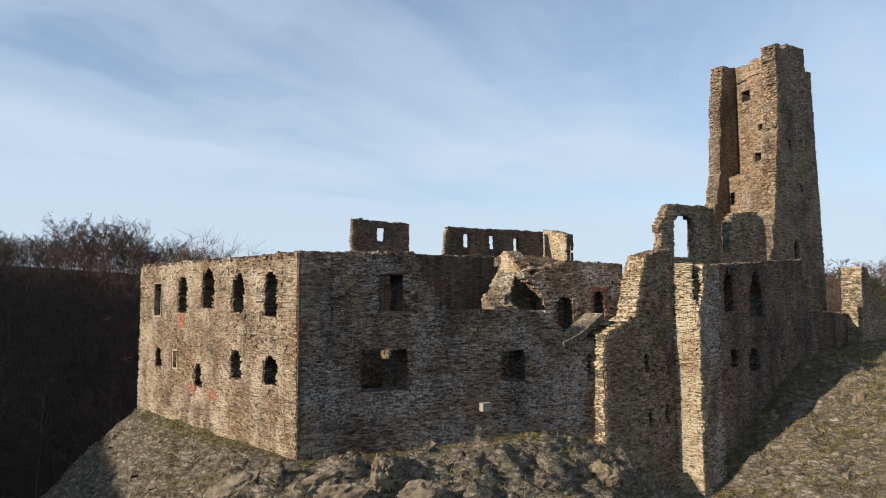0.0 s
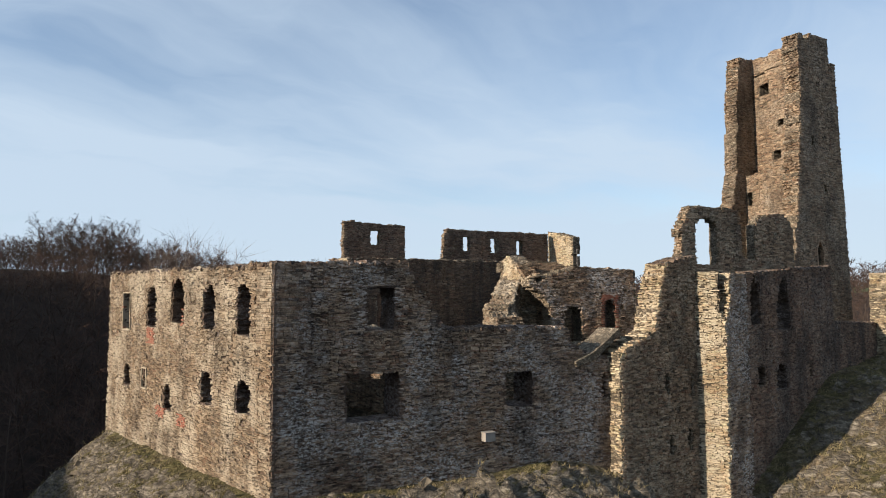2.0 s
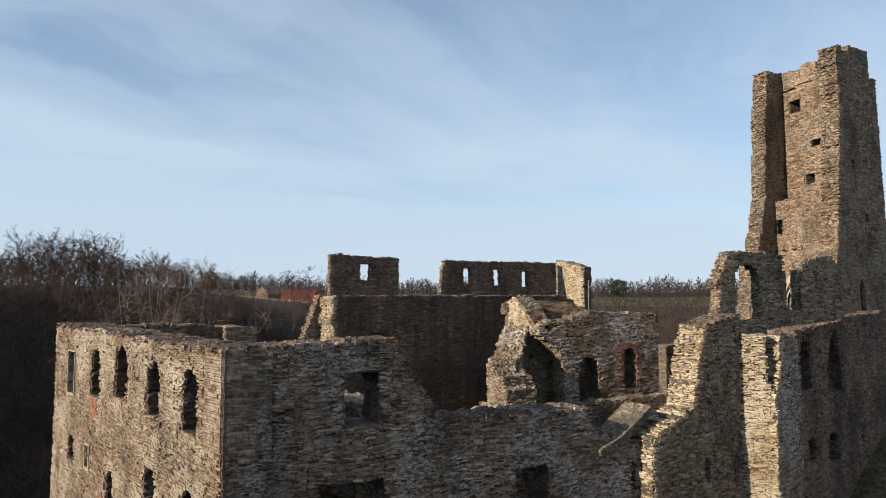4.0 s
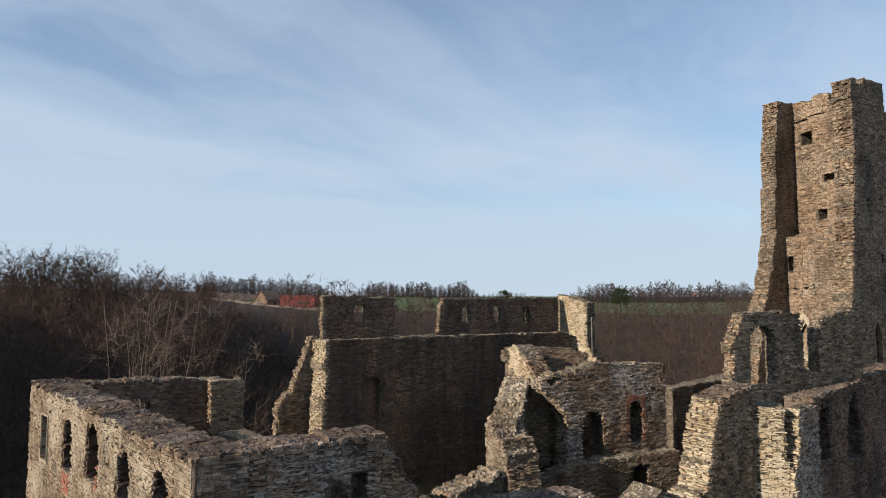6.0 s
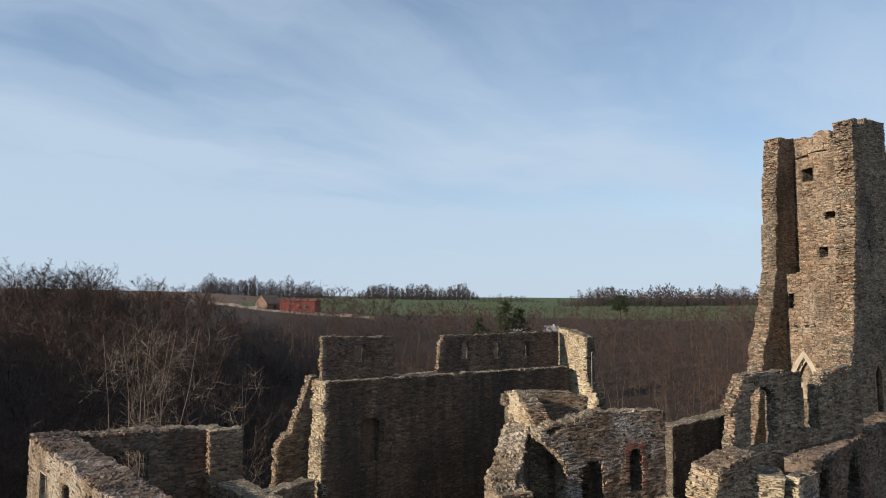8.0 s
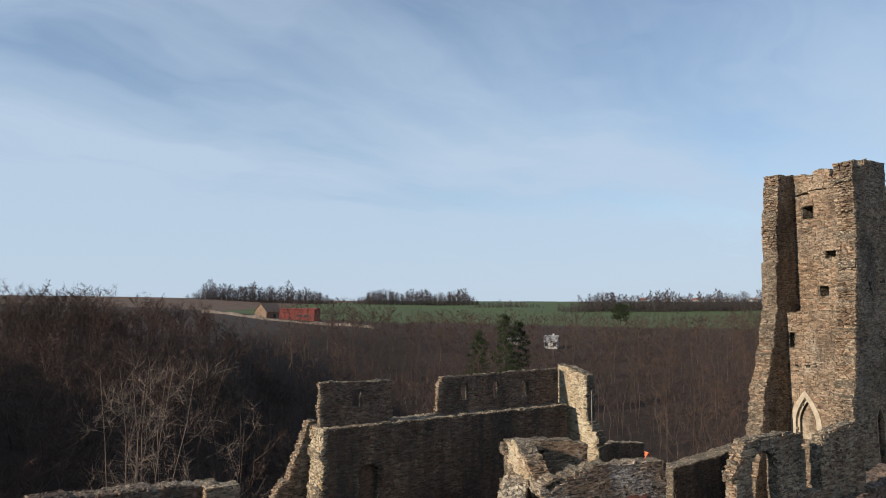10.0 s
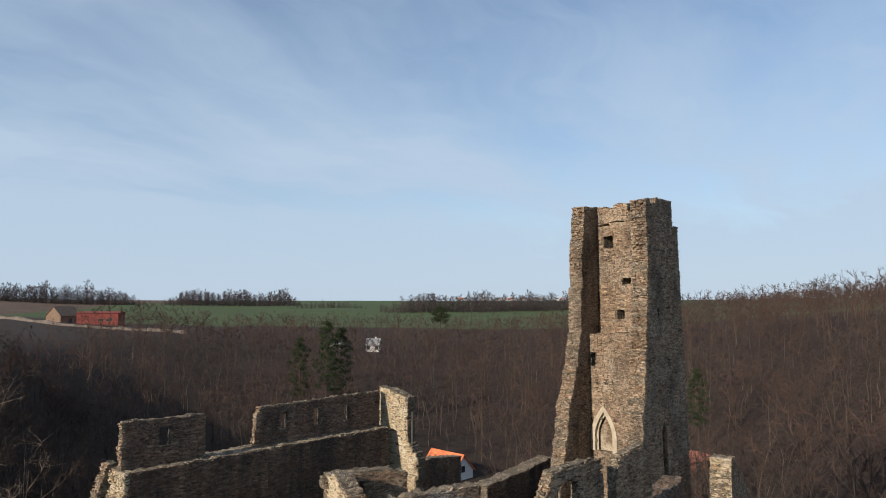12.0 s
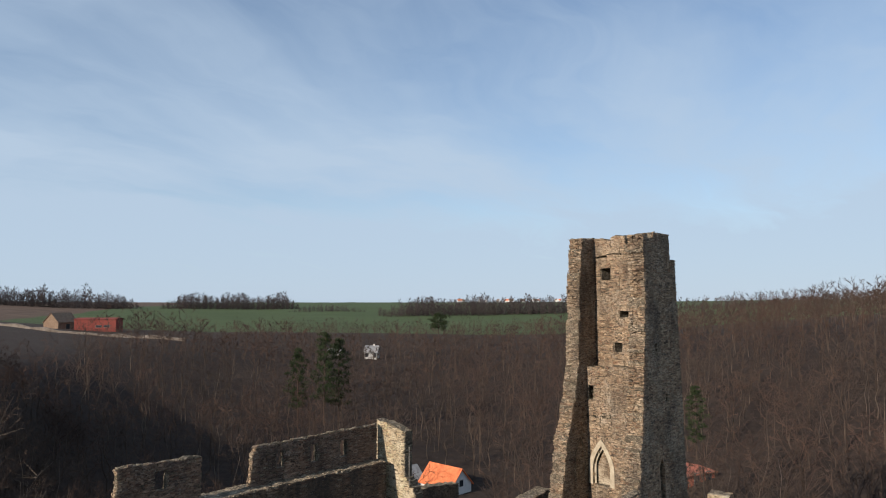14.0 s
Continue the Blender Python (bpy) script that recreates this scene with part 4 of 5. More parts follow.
def grow(low_r, high_r, step, kinds, low_b=-66, high_b=66, seed=3, centre=(0.0, 11.0)):
    rng = np.random.default_rng(seed)
    got = []
    for gx in np.arange(-high_r, high_r, step):
        for gy in np.arange(0, high_r, step):
            x, y = gx + rng.uniform(-0.5, 0.5) * step, gy + rng.uniform(-0.5, 0.5) * step
            cx, cy = x - centre[0], y - centre[1]
            r, b = math.hypot(cx, cy), math.degrees(math.atan2(cx, cy))
            if not (low_r < r < high_r and low_b < b < high_b and y < 418) or not wooded(x, y):
                continue
            ground_z = land(x, y)
            cap = float(np.interp(b, [-40, -18, -8, 60], [19.0, 17.5, 40.0, 40.0]))
            size = min(rng.uniform(0.7, 1.12) * (0.6 if y > 330 else 1.0), max((cap + rng.uniform(-2.5, 1.0) - ground_z) / 15.5, 0.36))
            got.append((x, y, ground_z, rng.uniform(0, 6.28), size, rng.integers(0, kinds)))
    return got


scatter("woodland", NEAR_TREES, grow(25, 135, 5.0, 5, -46, 52, 3), (TRUNK, BARK), "dense leafless brown winter woodland in the valley")
THICKET = [bare_tree(60 + k, h, 11, 5, 5, 0.06, 0.5, 0.1, 0.06) for k, h in enumerate((11, 13, 12))]
scatter("woodland", THICKET, grow(62, 150, 7.0, 3, -42, -12, 8), (TRUNK, BARK), "dense leafless thicket on the wooded slope")
rng_ridge = np.random.default_rng(41)
SCRUB = [bare_tree(64 + k, h, 9, 4, 3, 0.12, 0.5, 0.08, 0.03) for k, h in enumerate((9, 11, 10))]
RIDGE = []
for k in range(500):
    b, far = radians(rng_ridge.uniform(-43, -14.5)), rng_ridge.uniform(112, 152)
    x, y = math.sin(b) * far, 11 + math.cos(b) * far
    RIDGE.append((x, y, land(x, y), rng_ridge.uniform(0, 6.28), rng_ridge.uniform(0.38, 0.64), rng_ridge.integers(0, 3)))
scatter("woodland", SCRUB, RIDGE, (TRUNK, BARK), "low leafless scrub along the edge of the plateau")
scatter("woodland", MID_TREES, grow(135, 270, 6.6, 4, -42, 52, 5), (TRUNK, BARK), "leafless brown winter woodland on the far slope")
scatter("woodland", FAR_TREES, grow(270, 460, 7.3, 3, -40, 52, 6), (TRUNK, BARK), "distant leafless winter woodland below the fields")


def copse(x0, x1, y0, y1, step, seed, size=1.0):
    rng = np.random.default_rng(seed)
    return [(x + rng.uniform(-2, 2), y + rng.uniform(-2, 2), valley(x, y) - 3, rng.uniform(0, 6.28), size * rng.uniform(0.78, 1.08) * (1.0 + 0.4 * noise.noise(Vector((x * 0.035, y * 0.05, seed)))) * (0.45 + 0.55 * smooth(0, 25, min(x - x0, x1 - x))), rng.integers(0, 3))
            for x in np.arange(x0, x1, step) for y in np.arange(y0, y1, step)]


SKYLINE = (copse(-330, -150, 860, 905, 6.2, 1, 1.5) + copse(-128, 36, 900, 950, 6.2, 2, 1.4) + copse(110, 430, 690, 735, 6.0, 4, 1.35) + copse(20, 110, 800, 830, 6, 14, 0.7)
           + copse(330, 640, 1300, 1330, 10, 5, 0.9) + copse(420, 800, 640, 700, 10, 6, 1.0) + copse(-420, -330, 620, 640, 6, 7, 0.5))
scatter("woodland", SKY_TREES, SKYLINE, (BARK_FAR, BARK_FAR), "dark copses along the horizon beyond green fields")


def tree_thing(shape, x, y, size, turn, mats, label, group, category="tree", z=None):
    """One tree with its trunk and crown."""
    root = thing("tree" if category == "tree" else "pine_tree", (x, y, land(x, y) if z is None else z), label, category, group)
    root.rotation_euler = (0, 0, turn)
    root.scale = (size, size, size)
    for part_name, (p, t), mat in zip(("trunk", "crown"), shape, mats):
        ob = quads_object(part_name, p, t, mat)
        ob.parent = root
    return root


# the loose row of trees on the edge of the plateau, drawn against the sky
row_shapes = [bare_tree(80 + k, 10.5, 14, 7, 7, 0.045, 0.52, 0.15, 0.3) for k in range(3)]
row_first = [tree_thing(s, -120 - 10 * k, 150, 1.0, 0, (BARK, BARK), "leafless spreading tree on the edge of the plateau", "trees on the plateau edge") for k, s in enumerate(row_shapes)]
rng_row = np.random.default_rng(12)
for k in range(100):
    bearing = radians(-37 + 24.5 * k / 99 + rng_row.uniform(-0.6, 0.6))
    tall = 18 < k < 44
    far = (134 if tall else 166) + rng_row.uniform(-9, 9)
    x, y = math.sin(bearing) * far, 11 + math.cos(bearing) * far
    size = rng_row.uniform(0.75, 1.05) if tall else rng_row.uniform(0.5, 0.85)
    copy_thing(row_first[k % 3], pose(x, y, land(x, y)) @ pose(0, 0, 0, 0, 0, rng_row.uniform(0, 360)) @ Matrix.Scale(size, 4))

# pale many-stemmed tree standing out of the wood behind the palace
pale_high = 17.8 - land(-27.3, 73.0)
pale = bare_tree(99, pale_high / 0.9, 6, 5, 6, 0.03, 0.13, 0.07, 0.5, stems=8, fan=0.105)
tree_thing(pale, -27.3, 73.0, 1.0, 0.4, (BARK_PALE, BARK_PALE), "pale leafless tree with many upright stems", "pale trees")
tree_thing(bare_tree(98, (13.0 - land(-20.0, 74.0)) / 0.9, 6, 5, 5, 0.03, 0.17, 0.06, 0.45, stems=3, fan=0.1), -20.0, 74.0, 1.0, 1.4, (BARK_PALE, BARK_PALE), "leaning pale leafless tree behind the ruin", "pale trees")

first_pine = tree_thing(pine_tree(5, 25, 0.22, 3.9), 15.0, 205.0, 1.0, 0.0, (BARK, NEEDLE), "tall dark green pine among leafless trees", "pines", "pine", -5.5)
copy_thing(first_pine, pose(19.5, 210.0, -7.5, 0, 0, 70))
copy_thing(first_pine, pose(8.5, 216.0, -8.0, 0, 0, 130) @ Matrix.Scale(0.9, 4))
copy_thing(first_pine, pose(72.0, 118.0, 0.5, 0, 0, 200) @ Matrix.Scale(0.5, 4))
tree_thing(pine_tree(6, 15, 0.5, 5.6), 78.0, 332.0, 1.0, 0.6, (BARK, NEEDLE), "broad dark green pine at the edge of the field", "pines", "pine", 6.8)


# ---- houses in the valley and on the plateau ----
ROOF_ORANGE = plain_material("orange_roof_tiles", (0.50, 0.13, 0.05), (0.72, 0.22, 0.09), 0.8, 1.5, 0.2)
WALL_WHITE = plain_material("white_render", (0.55, 0.56, 0.56), (0.75, 0.75, 0.74), 0.9, 0.8, 0.1)
WALL_RED = plain_material("red_render", (0.15, 0.036, 0.030), (0.21, 0.055, 0.044), 0.9, 0.6, 0.1)
WALL_BRICK = plain_material("red_brick_wall", (0.32, 0.10, 0.065), (0.44, 0.155, 0.10), 0.9, 0.6, 0.1)
ROOF_BROWN = plain_material("old_brown_tiles", (0.13, 0.085, 0.06), (0.24, 0.17, 0.12), 0.9, 0.8, 0.2)
ROOF_GREY = plain_material("grey_roof", (0.16, 0.16, 0.165), (0.28, 0.28, 0.285), 0.8, 0.8, 0.1)
WALL_GREY = plain_material("weathered_white_render", (0.36, 0.355, 0.34), (0.52, 0.51, 0.49), 0.9, 0.8, 0.1)
GLASS = plain_material("dark_window_glass", (0.02, 0.024, 0.03), (0.04, 0.045, 0.055), 0.15, 1.0, 0.0)
PLASTER = plain_material("pale_concrete", (0.16, 0.145, 0.125), (0.30, 0.275, 0.245), 0.9, 0.7, 0.2)


def box(x0, x1, y0, y1, z0, z1):
    v = [(x, y, z) for z in (z0, z1) for x, y in ((x0, y0), (x1, y0), (x1, y1), (x0, y1))]
    return v, [(3, 2, 1, 0), (4, 5, 6, 7), (0, 1, 5, 4), (1, 2, 6, 5), (2, 3, 7, 6), (3, 0, 4, 7)]


def child(name, verts, faces, mat, parent, label=""):
    ob = mesh_object(name, verts, faces, mat)
    ob.parent = parent
    if label:
        ob["label"] = label
    return ob


def house(name, at, turn, long, wide, eaves, ridge, wall_mat, roof_mat, label, windows=(), chimney=False, group=""):
    """A gabled house, its ridge along its own x; windows as (side, along, low, width, height), side f front, g gable."""
    root = thing(name, at, label, "house", group)
    root.rotation_euler = (0, 0, radians(turn))
    a, b = long / 2, wide / 2
    v = [(-a, -b, -2), (a, -b, -2), (a, b, -2), (-a, b, -2), (-a, -b, eaves), (a, -b, eaves), (a, b, eaves), (-a, b, eaves), (-a, 0, ridge), (a, 0, ridge)]
    child("wall", v, [(0, 1, 5, 4), (2, 3, 7, 6), (1, 2, 6, 9, 5), (3, 0, 4, 8, 7)], wall_mat, root)
    o, th = 0.45, 0.22
    drop = (ridge - eaves) / b * o
    rv, rf = [], []
    for sign in (-1, 1):
        k = len(rv)
        for x in (-a - o, a + o):
            for y, z in ((0, ridge), (sign * (b + o), eaves - drop)):
                rv += [(x, y, z + 0.02), (x, y, z + 0.02 + th)]
        rf += [(k, k + 2, k + 6, k + 4), (k + 1, k + 5, k + 7, k + 3), (k + 2, k + 3, k + 7, k + 6), (k, k + 1, k + 3, k + 2), (k + 4, k + 6, k + 7, k + 5)]
    roof = child("roof", rv, rf, roof_mat, root)
    if chimney:
        child("chimney", *box(a * 0.2, a * 0.2 + 0.7, -0.35, 0.35, ridge - 0.8, ridge + 0.9), wall_mat, roof)
    for side, s, low, w, h in windows:
        if side == "f":
            frame_box, pane = box(s - w / 2 - 0.1, s + w / 2 + 0.1, -b - 0.08, -b + 0.1, low - 0.1, low + h + 0.1), box(s - w / 2, s + w / 2, -b - 0.1, -b + 0.05, low, low + h)
        else:
            sign = 1 if side == "g" else -1
            x = sign * a
            frame_box, pane = box(x - 0.1, x + 0.08, s - w / 2 - 0.1, s + w / 2 + 0.1, low - 0.1, low + h + 0.1), box(x - 0.1, x + 0.1, s - w / 2, s + w / 2, low, low + h)
        win = child("window", *frame_box, PLASTER, root)
        child("pane", *pane, GLASS, win)
    return root


house("house", (38.4, 161.2, -16.6), -58, 9.2, 6.4, 4.8, 8.1, WALL_WHITE, ROOF_ORANGE, "white house with a bright orange tiled roof", [("f", -2.5, 1, 1.1, 1.5), ("f", 2.5, 1, 1.1, 1.5), ("g", 0, 1.2, 1.2, 1.6), ("g", 0, 4.6, 1, 1.2)])
house("house", (30.0, 168.0, -15.2), 20, 7, 6, 3.2, 5.4, WALL_WHITE, ROOF_GREY, "low house with a grey roof beside the orange one", [("f", 0, 1, 1.1, 1.4)])
house("brick_building", (88.0, 148.0, -15.0), 12, 10.5, 9, 5.7, 6.0, WALL_BRICK, WALL_BRICK, "red rendered building with tall windows in the valley", [("f", -3.5, 3, 1.4, 3), ("f", 0.0, 3, 1.4, 3), ("f", 3.5, 3, 1.4, 3)])
house("house", (44.8, 322.0, 2.0), -20, 5.6, 5.6, 3.4, 6.0, WALL_GREY, ROOF_GREY, "white gabled house among trees in the valley", [("f", -1.8, 1.4, 1.3, 1.7), ("f", 1.8, 1.4, 1.3, 1.7), ("l", 1.8, 1.4, 1.3, 1.7), ("l", -1.8, 1.4, 1.3, 1.7)], True)
house("shed", (29.0, 330.0, 3.2), 5, 6, 4, 2.3, 3.2, PLASTER, ROOF_GREY, "small pale shed beside the white house")
house("house", (-94.0, 438.0, 11.9), -12, 23, 9, 6.4, 7.2, WALL_RED, WALL_RED, "long low red building on the plateau edge", [("f", 2.0, 2.0, 3.2, 1.2), ("f", 6.5, 2.0, 3.2, 1.2)])
house("barn", (-116.0, 447.0, 12.4), 62, 14, 10, 4.5, 9.5, ROOF_BROWN, ROOF_BROWN, "old brown barn with a steep gable roof", [("f", 0, 0.2, 2.6, 3.0)])
for k in range(14):
    bx = 640 + 34 * k + 12 * math.sin(k * 5.1)
    by = 2350 + 60 * math.sin(k * 2.3)
    house("house", (bx, by, valley(bx, by)), 25 * k, 14 + k % 3 * 3, 10, 6, 11, WALL_WHITE, ROOF_BROWN if k % 3 else ROOF_ORANGE, "tiny distant village house on the horizon", group="village on the horizon")

# pale retaining wall of the road below the red building
rv, rf = [], []
for k in range(15):
    f = k / 14
    x, y = -150 + 112 * f, 424 - 74 * f
    for dy, dz in ((0, -2.0), (0, 1.3 + 0.5 * math.sin(k * 2.7)), (2.0, 1.4 + 0.5 * math.sin(k * 2.7)), (2.0, -2.0)):
        rv.append((x, y + dy, land(x, y) + dz + 0.1))
for k in range(14):
    for e in range(4):
        rf.append((k * 4 + e, k * 4 + (e + 1) % 4, k * 4 + 4 + (e + 1) % 4, k * 4 + 4 + e))
tagged(mesh_object("retaining_wall", rv, rf, plain_material("weathered_retaining_wall", (0.07, 0.055, 0.045), (0.22, 0.19, 0.165), 0.95, 0.25, 0.3)), "long pale retaining wall along the plateau edge", "wall")


# ---- rock outcrops at the foot of the walls ----
def boulder(name, at, size, seed, label, group):
    bm = bmesh.new()
    bmesh.ops.create_icosphere(bm, subdivisions=4, radius=1.0)
    off = Vector((seed * 3.1, seed * 1.7, seed))
    for v in bm.verts:
        c = v.co.copy()
        crag = noise.noise(c * 1.1 + off) * 0.35 + abs(noise.noise(c * 2.6 + off)) * -0.3 + noise.noise(c * 6 + off) * 0.09
        layer = 0.06 * math.sin((c.z * 2.2 + c.x * 0.9 + noise.noise(c + off)) * 7)
        c *= 1 + crag + layer
        v.co = Vector((c.x * size[0], c.y * size[1], c.z * size[2]))
    me = bpy.data.meshes.new(name)
    bm.to_mesh(me)
    bm.free()
    me.materials.append(ROCK)
    ob = new(name, me)
    ob.location = at
    ob.rotation_euler = (0, 0, seed * 1.3)
    return tagged(ob, label, "rock", group)


for k, (x, y, size) in enumerate(((-2.9, 31.2, (1.3, 0.7, 0.9)), (7.7, 36.3, (1.1, 0.8, 1.0)), (8.9, 37.2, (0.8, 0.7, 1.0)), (26.8, 45.4, (0.5, 0.6, 1.1)),
                                  (-6.3, 29.5, (1.6, 0.8, 0.7)), (-4.9, 29.0, (1.5, 0.7, 0.9)), (-3.9, 29.9, (1.1, 0.6, 0.9)), (-1.4, 30.0, (1.5, 0.8, 0.7)), (0.9, 31.8, (1.3, 0.7, 0.6)),
                                  (-9.6, 29.7, (1.4, 0.9, 0.5)), (-13.6, 31.8, (1.5, 1.0, 0.5)), (-18.4, 36.0, (1.6, 1.1, 0.6)), (4.0, 33.3, (1.2, 0.7, 0.6)))):
    rock = boulder("rock_outcrop", (x, y, land(x, y) - 0.35), size, k + 1, "weathered layered rock outcrop at the foot of the wall", "rock outcrops")
    if k > 3:
        rock.rotation_euler = (0.25, -0.45 + 0.1 * (k % 3), 0.35 + 0.3 * math.sin(k))

# white box on the palace front
lamp_box = thing("floodlight_box", (1.77, 35.9, 4.2), "small white metal box fixed to the palace wall", "box")
lamp_box.rotation_euler = (0, 0, radians(28.8))
child("housing", *box(-0.26, 0.26, -0.4, 0.25, -0.2, 0.18), PLASTER, lamp_box)
child("lid", *box(-0.28, 0.28, -0.43, 0.2, 0.185, 0.22), PLASTER, lamp_box)

pole = thing("metal_pole", (12.1, 69.25, 12.0), "thin pale metal pole standing on the broken hall wall", "pole")
p, t = rod((0, 0, 0), (0, 0, 3.1), 0.035, 0.03, 8)
child("shaft", [tuple(v) for v in p], [tuple(f) for f in t], PLASTER, pole)
child("cap", *box(-0.05, 0.05, -0.05, 0.05, 3.1, 3.15), PLASTER, pole)

# ---- carved stone and brick linings ----
def arch_ring(name, wall, s0, s1, z0, z1, band, proud, mat, parent, label=""):
    """A pointed stone surround: jambs and two curved limbs, standing proud of a wall."""
    half, mid, spring = (s1 - s0) / 2, (s0 + s1) / 2, z1 - 2.2 * (s1 - s0) / 2
    line = [(-1, z0), (-1, (z0 + spring) / 2), (-1, spring)]
    line += [(-(1 - (k / 6) ** 1.7), spring + (z1 - spring) * k / 6) for k in range(1, 7)]
    path = [(mid + half * a, z) for a, z in line] + [(mid - half * a, z) for a, z in line[-2::-1]]
    verts, faces = [], []
    for k, (s, z) in enumerate(path):
        s_out, z_out = mid + (s - mid) * (half + band) / half if abs(s - mid) > 1e-6 else mid, z
        if z > spring:
            f = (z - spring) / (z1 - spring)
            z_out = z + band * f * 1.3
            s_out = mid + (s - mid) + math.copysign(band, k - len(path) / 2 + 0.5) * (1 - f * f)
        verts += [wall.place(s, z, 0.25), wall.place(s, z, -proud), wall.place(s_out, z_out, -proud), wall.place(s_out, z_out, 0.25)]
    for k in range(len(path) - 1):
        for e in range(3):
            faces.append((k * 4 + e, k * 4 + e + 1, k * 4 + 5 + e, k * 4 + 4 + e))
    return mesh_object(name, verts, faces, mat, parent, label)


arch_ring("arch_surround", lower, 1.82, 3.58, 11.8, 15.1, 0.42, 0.07, PALE, part_lower, "pale carved sandstone surround")
arch_ring("inner_arch", lower, 2.0, 3.4, 11.8, 14.8, 0.2, -0.2, PALE, part_lower, "pale carved sandstone order")
arch_ring("arch_surround", fin, -1.75, -0.35, 12.2, 15.6, 0.2, 0.05, CORE, part_fin)
tracery = [lower.place(s, z, d) for d in (0.5, 0.9) for s, z in ((1.7, 11.6), (3.7, 11.6), (3.7, 15.2), (1.7, 15.2))]
mesh_object("niche_back", tracery, [(0, 1, 2, 3), (7, 6, 5, 4), (0, 4, 5, 1), (1, 5, 6, 2), (2, 6, 7, 3), (3, 7, 4, 0)], STONE_WARM, part_lower, "walled-up back of the carved arch")
arch_ring("lancet_surround", near, 2.2, 3.0, 10.2, 15.1, 0.12, 0.04, STONE_KEEP, part_near)


def lining(wall, s0, s1, z0, z1, parent, seed, name="brick_patch"):
    """A patch of red brick, brick by brick, let into the rubble."""
    rnd = random.Random(seed)
    pts, quads = [], []
    z = z0
    row = 0
    while z < z1:
        s = s0 + (0.13 if row % 2 else 0)
        while s < s1:
            if rnd.random() < 0.8 and not wall.is_open(s + 0.13, z + 0.04):
                k = len(pts)
                out = -rnd.uniform(0.03, 0.055)
                for d in (out, 0.1):
                    pts += [wall.place(s, z, d), wall.place(s + 0.25, z, d), wall.place(s + 0.25, z + 0.075, d), wall.place(s, z + 0.075, d)]
                quads += [(k, k + 1, k + 2, k + 3)] + [(k + 4 + e, k + 4 + (e + 1) % 4, k + (e + 1) % 4, k + e) for e in range(4)]
            s += 0.265
        z += 0.088
        row += 1
    if not pts:
        return None
    ob = quads_object(name, pts, quads, BRICK_RED, parent)
    ob["label"] = "patch of red brick"
    return tagged(ob, kind="stuff")


for k, (s0, s1, z0, z1) in enumerate(((12.3, 12.75, 9.2, 10.3), (7.4, 8.5, 8.1, 8.9), (9.1, 10.4, 4.3, 4.9), (12.3, 13.3, 4.2, 4.8), (2.95, 3.3, 8.8, 10.7))):
    lining(wall_a, s0, s1, z0, z1, part_a, k)
lining(wall_i, 4.0, 4.27, 7.9, 10.5, part_i, 20)
lining(wall_i, 4.0, 5.4, 10.4, 10.75, part_i, 21)
lining(wall_i, 5.1, 5.35, 7.9, 10.5, part_i, 22)

# ---- stone frames of two small palace windows ----
def window_frame(wall, s0, s1, z0, z1, band, parent):
    v, f = [], []
    for d in (-0.05, 0.3):
        for a, b in ((s0 - band, z0 - band), (s1 + band, z0 - band), (s1 + band, z1 + band), (s0 - band, z1 + band), (s0, z0), (s1, z0), (s1, z1), (s0, z1)):
            v.append(wall.place(a, b, d))
    for k in range(4):
        m = (k + 1) % 4
        f += [(k, m, 4 + m, 4 + k), (8 + k, 12 + k, 12 + m, 8 + m), (k, 8 + k, 8 + m, m), (4 + k, 4 + m, 12 + m, 12 + k)]
    return mesh_object("window_frame", v, f, PALE, parent, "pale sandstone window frame")


window_frame(wall_a, 22.36 - 15.55, 22.36 - 14.9, 5.6, 6.65, 0.08, part_a)
window_frame(wall_a, 22.36 - 19.3, 22.36 - 18.0, 8.75, 10.9, 0.06, part_a)

# ---- tufts and loose stones on the castle hill ----
TUFT = plain_material("dry_grass_blades", (0.07, 0.062, 0.026), (0.32, 0.26, 0.14), 0.95, 0.6, 0.0)


def on_hill(count, seed):
    rng = np.random.default_rng(seed)
    got = []
    while len(got) < count:
        x, y = rng.uniform(-26, 44), rng.uniform(21, 60)
        d = edge_distance(x, y, PALACE)
        if 0.15 < d < 16 and y < 58:
            got.append((x, y, land(x, y)))
    return got


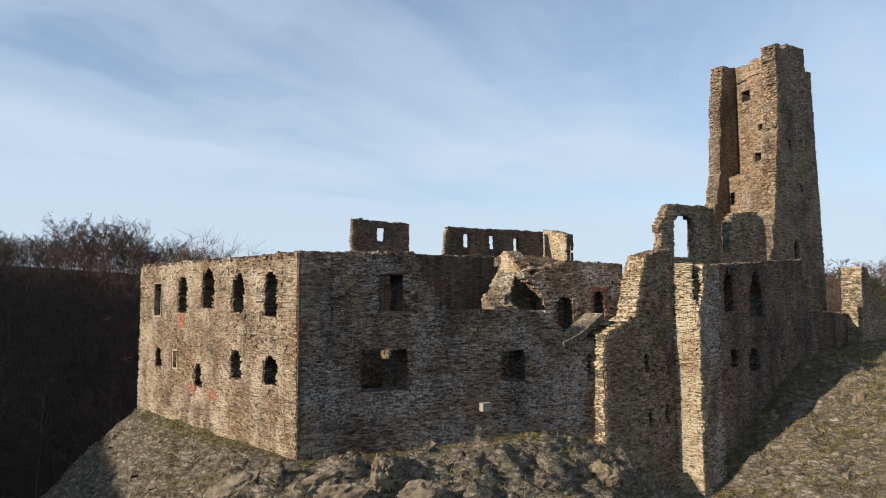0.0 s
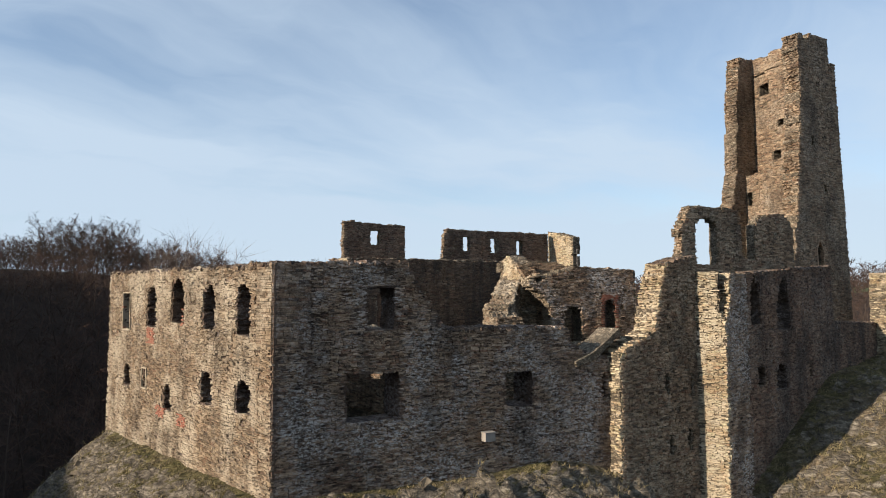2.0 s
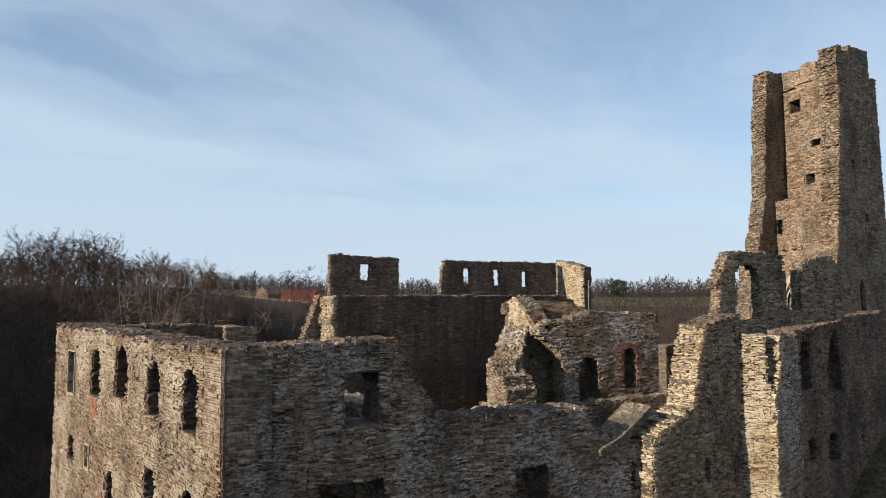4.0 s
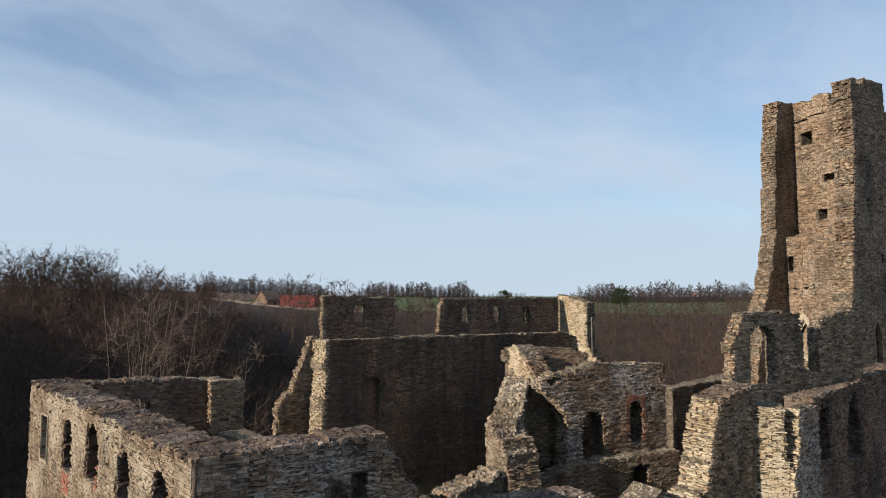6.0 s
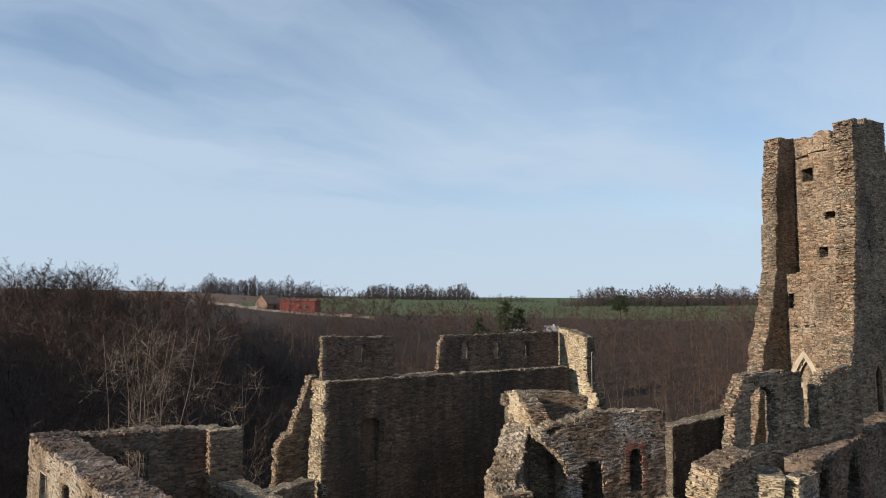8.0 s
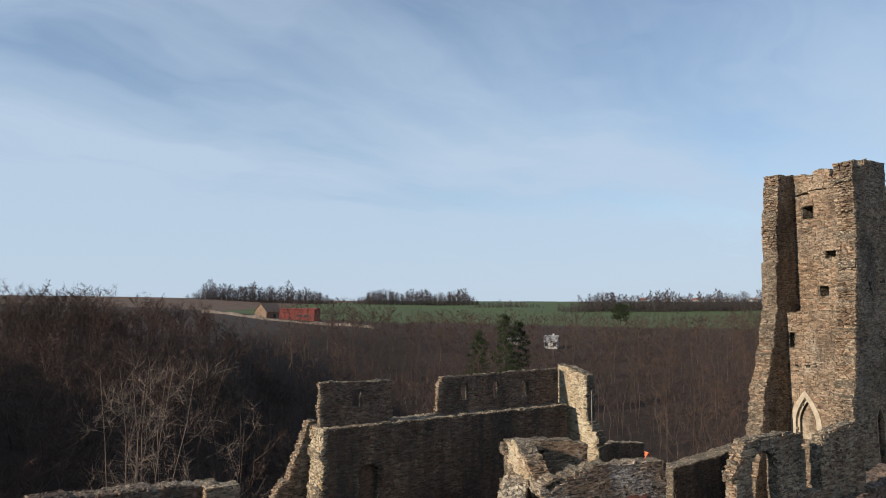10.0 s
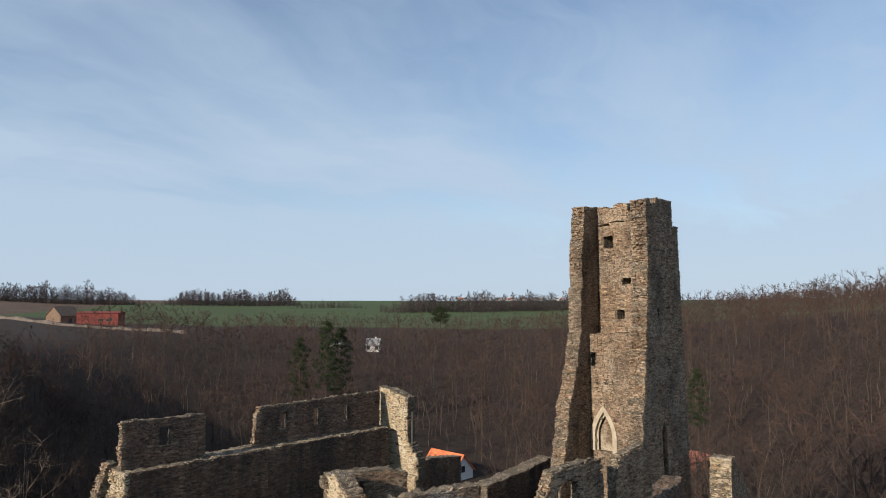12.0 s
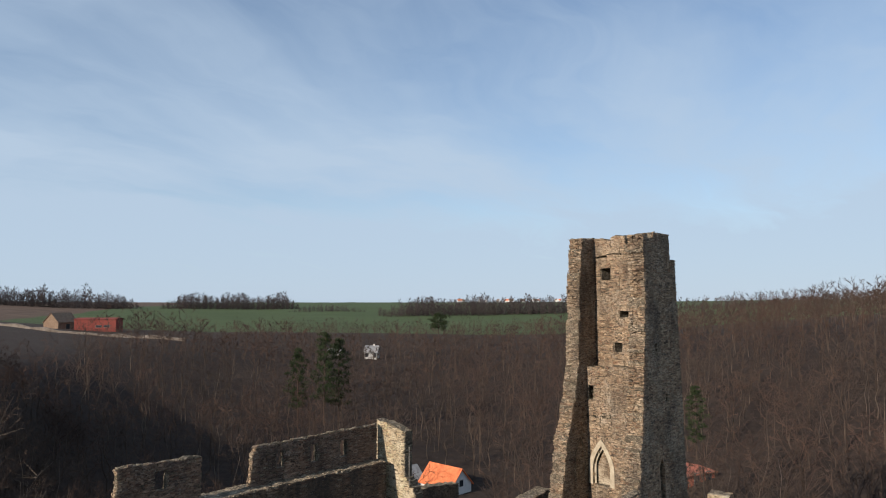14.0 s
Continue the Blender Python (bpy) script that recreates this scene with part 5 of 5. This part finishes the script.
pts, tris = [], []
rng_tuft = np.random.default_rng(21)
for x, y, z in on_hill(9000, 4):
    for _ in range(5):
        a = np.array([x, y, z - 0.02]) + np.append(rng_tuft.normal(0, 0.09, 2), 0)
        b = a + np.append(rng_tuft.normal(0, 0.12, 2), rng_tuft.uniform(0.08, 0.32))
        p, t = blade(a, b, 0.035, rng_tuft)
        tris.append(t + len(pts) * 3)
        pts.append(p)
tagged(quads_object("dry_grass", np.concatenate(pts), np.concatenate(tris), TUFT), "tufts of dry winter grass on the castle hill", "grass", kind="stuff")
pts, quads = [], []
for x, y, z in on_hill(700, 9):
    size = float(rng_tuft.uniform(0.03, 0.08) + 0.2 * rng_tuft.uniform() ** 6)
    turn = Euler(rng_tuft.uniform(-0.6, 0.6, 2).tolist() + [rng_tuft.uniform(0, 6)]).to_matrix()
    k = len(pts)
    for c in ((-1, -1, -0.6), (1, -1, -0.6), (1, 1, -0.6), (-1, 1, -0.6), (-0.6, -0.8, 0.6), (0.8, -0.5, 0.5), (0.6, 0.7, 0.6), (-0.7, 0.6, 0.4)):
        pts.append(tuple(Vector((x, y, z)) + turn @ (Vector(c) * size)))
    quads += [(k + 4, k + 5, k + 6, k + 7)] + [(k + e, k + (e + 1) % 4, k + 4 + (e + 1) % 4, k + 4 + e) for e in range(4)]
tagged(quads_object("loose_stones", pts, quads, ROCK), "loose broken stones scattered over the slope", "stones", kind="stuff")

# ---- the corner of the palace, stone by stone ----
def single_stones(wall, s0, s1, z0, z1, parent, mat, seed):
    rng = np.random.default_rng(seed)
    shapes = []
    for k in range(8):
        j = rng.uniform(-0.06, 0.06, (8, 3))
        v = [(x + j[i][0] * 0.5, y + j[i][1], z + j[i][2]) for i, (x, y, z) in enumerate(((-0.5, -1, -0.5), (0.5, -1, -0.5), (0.5, -1, 0.5), (-0.5, -1, 0.5), (-0.5, 1, -0.5), (0.5, 1, -0.5), (0.5, 1, 0.5), (-0.5, 1, 0.5)))]
        me = bpy.data.meshes.new("stone")
        me.from_pydata(v, [], [(0, 1, 2, 3), (5, 4, 7, 6), (4, 0, 3, 7), (1, 5, 6, 2), (3, 2, 6, 7), (4, 5, 1, 0)])
        me.materials.append(mat)
        shapes.append(me)
    turn = math.atan2(wall.u.y, wall.u.x)
    z = z0
    while z < z1:
        h = float(rng.uniform(0.06, 0.15))
        s = s0
        while s < s1 - 0.05:
            w = min(float(rng.uniform(0.22, 0.6)), s1 - s)
            if wall.solid(min(max(s + w / 2, 0.05), wall.length - 0.05), z + h / 2):
                ob = new("stone", shapes[int(rng.integers(0, 8))])
                ob.parent = parent
                ob.location = wall.place(s + w / 2, z + h / 2, 0.05 - float(rng.uniform(0.0, 0.02)))
                ob.rotation_euler = (0, 0, turn)
                ob.scale = (w - 0.016, 0.065, h - 0.014)
            s += w
        z += h


single_stones(wall_b, 0.0, 1.6, 8.6, 12.1, part_b, STONE_GREY, 31)
single_stones(wall_a, 21.0, 22.36, 8.6, 12.1, part_a, STONE_WARM, 32)
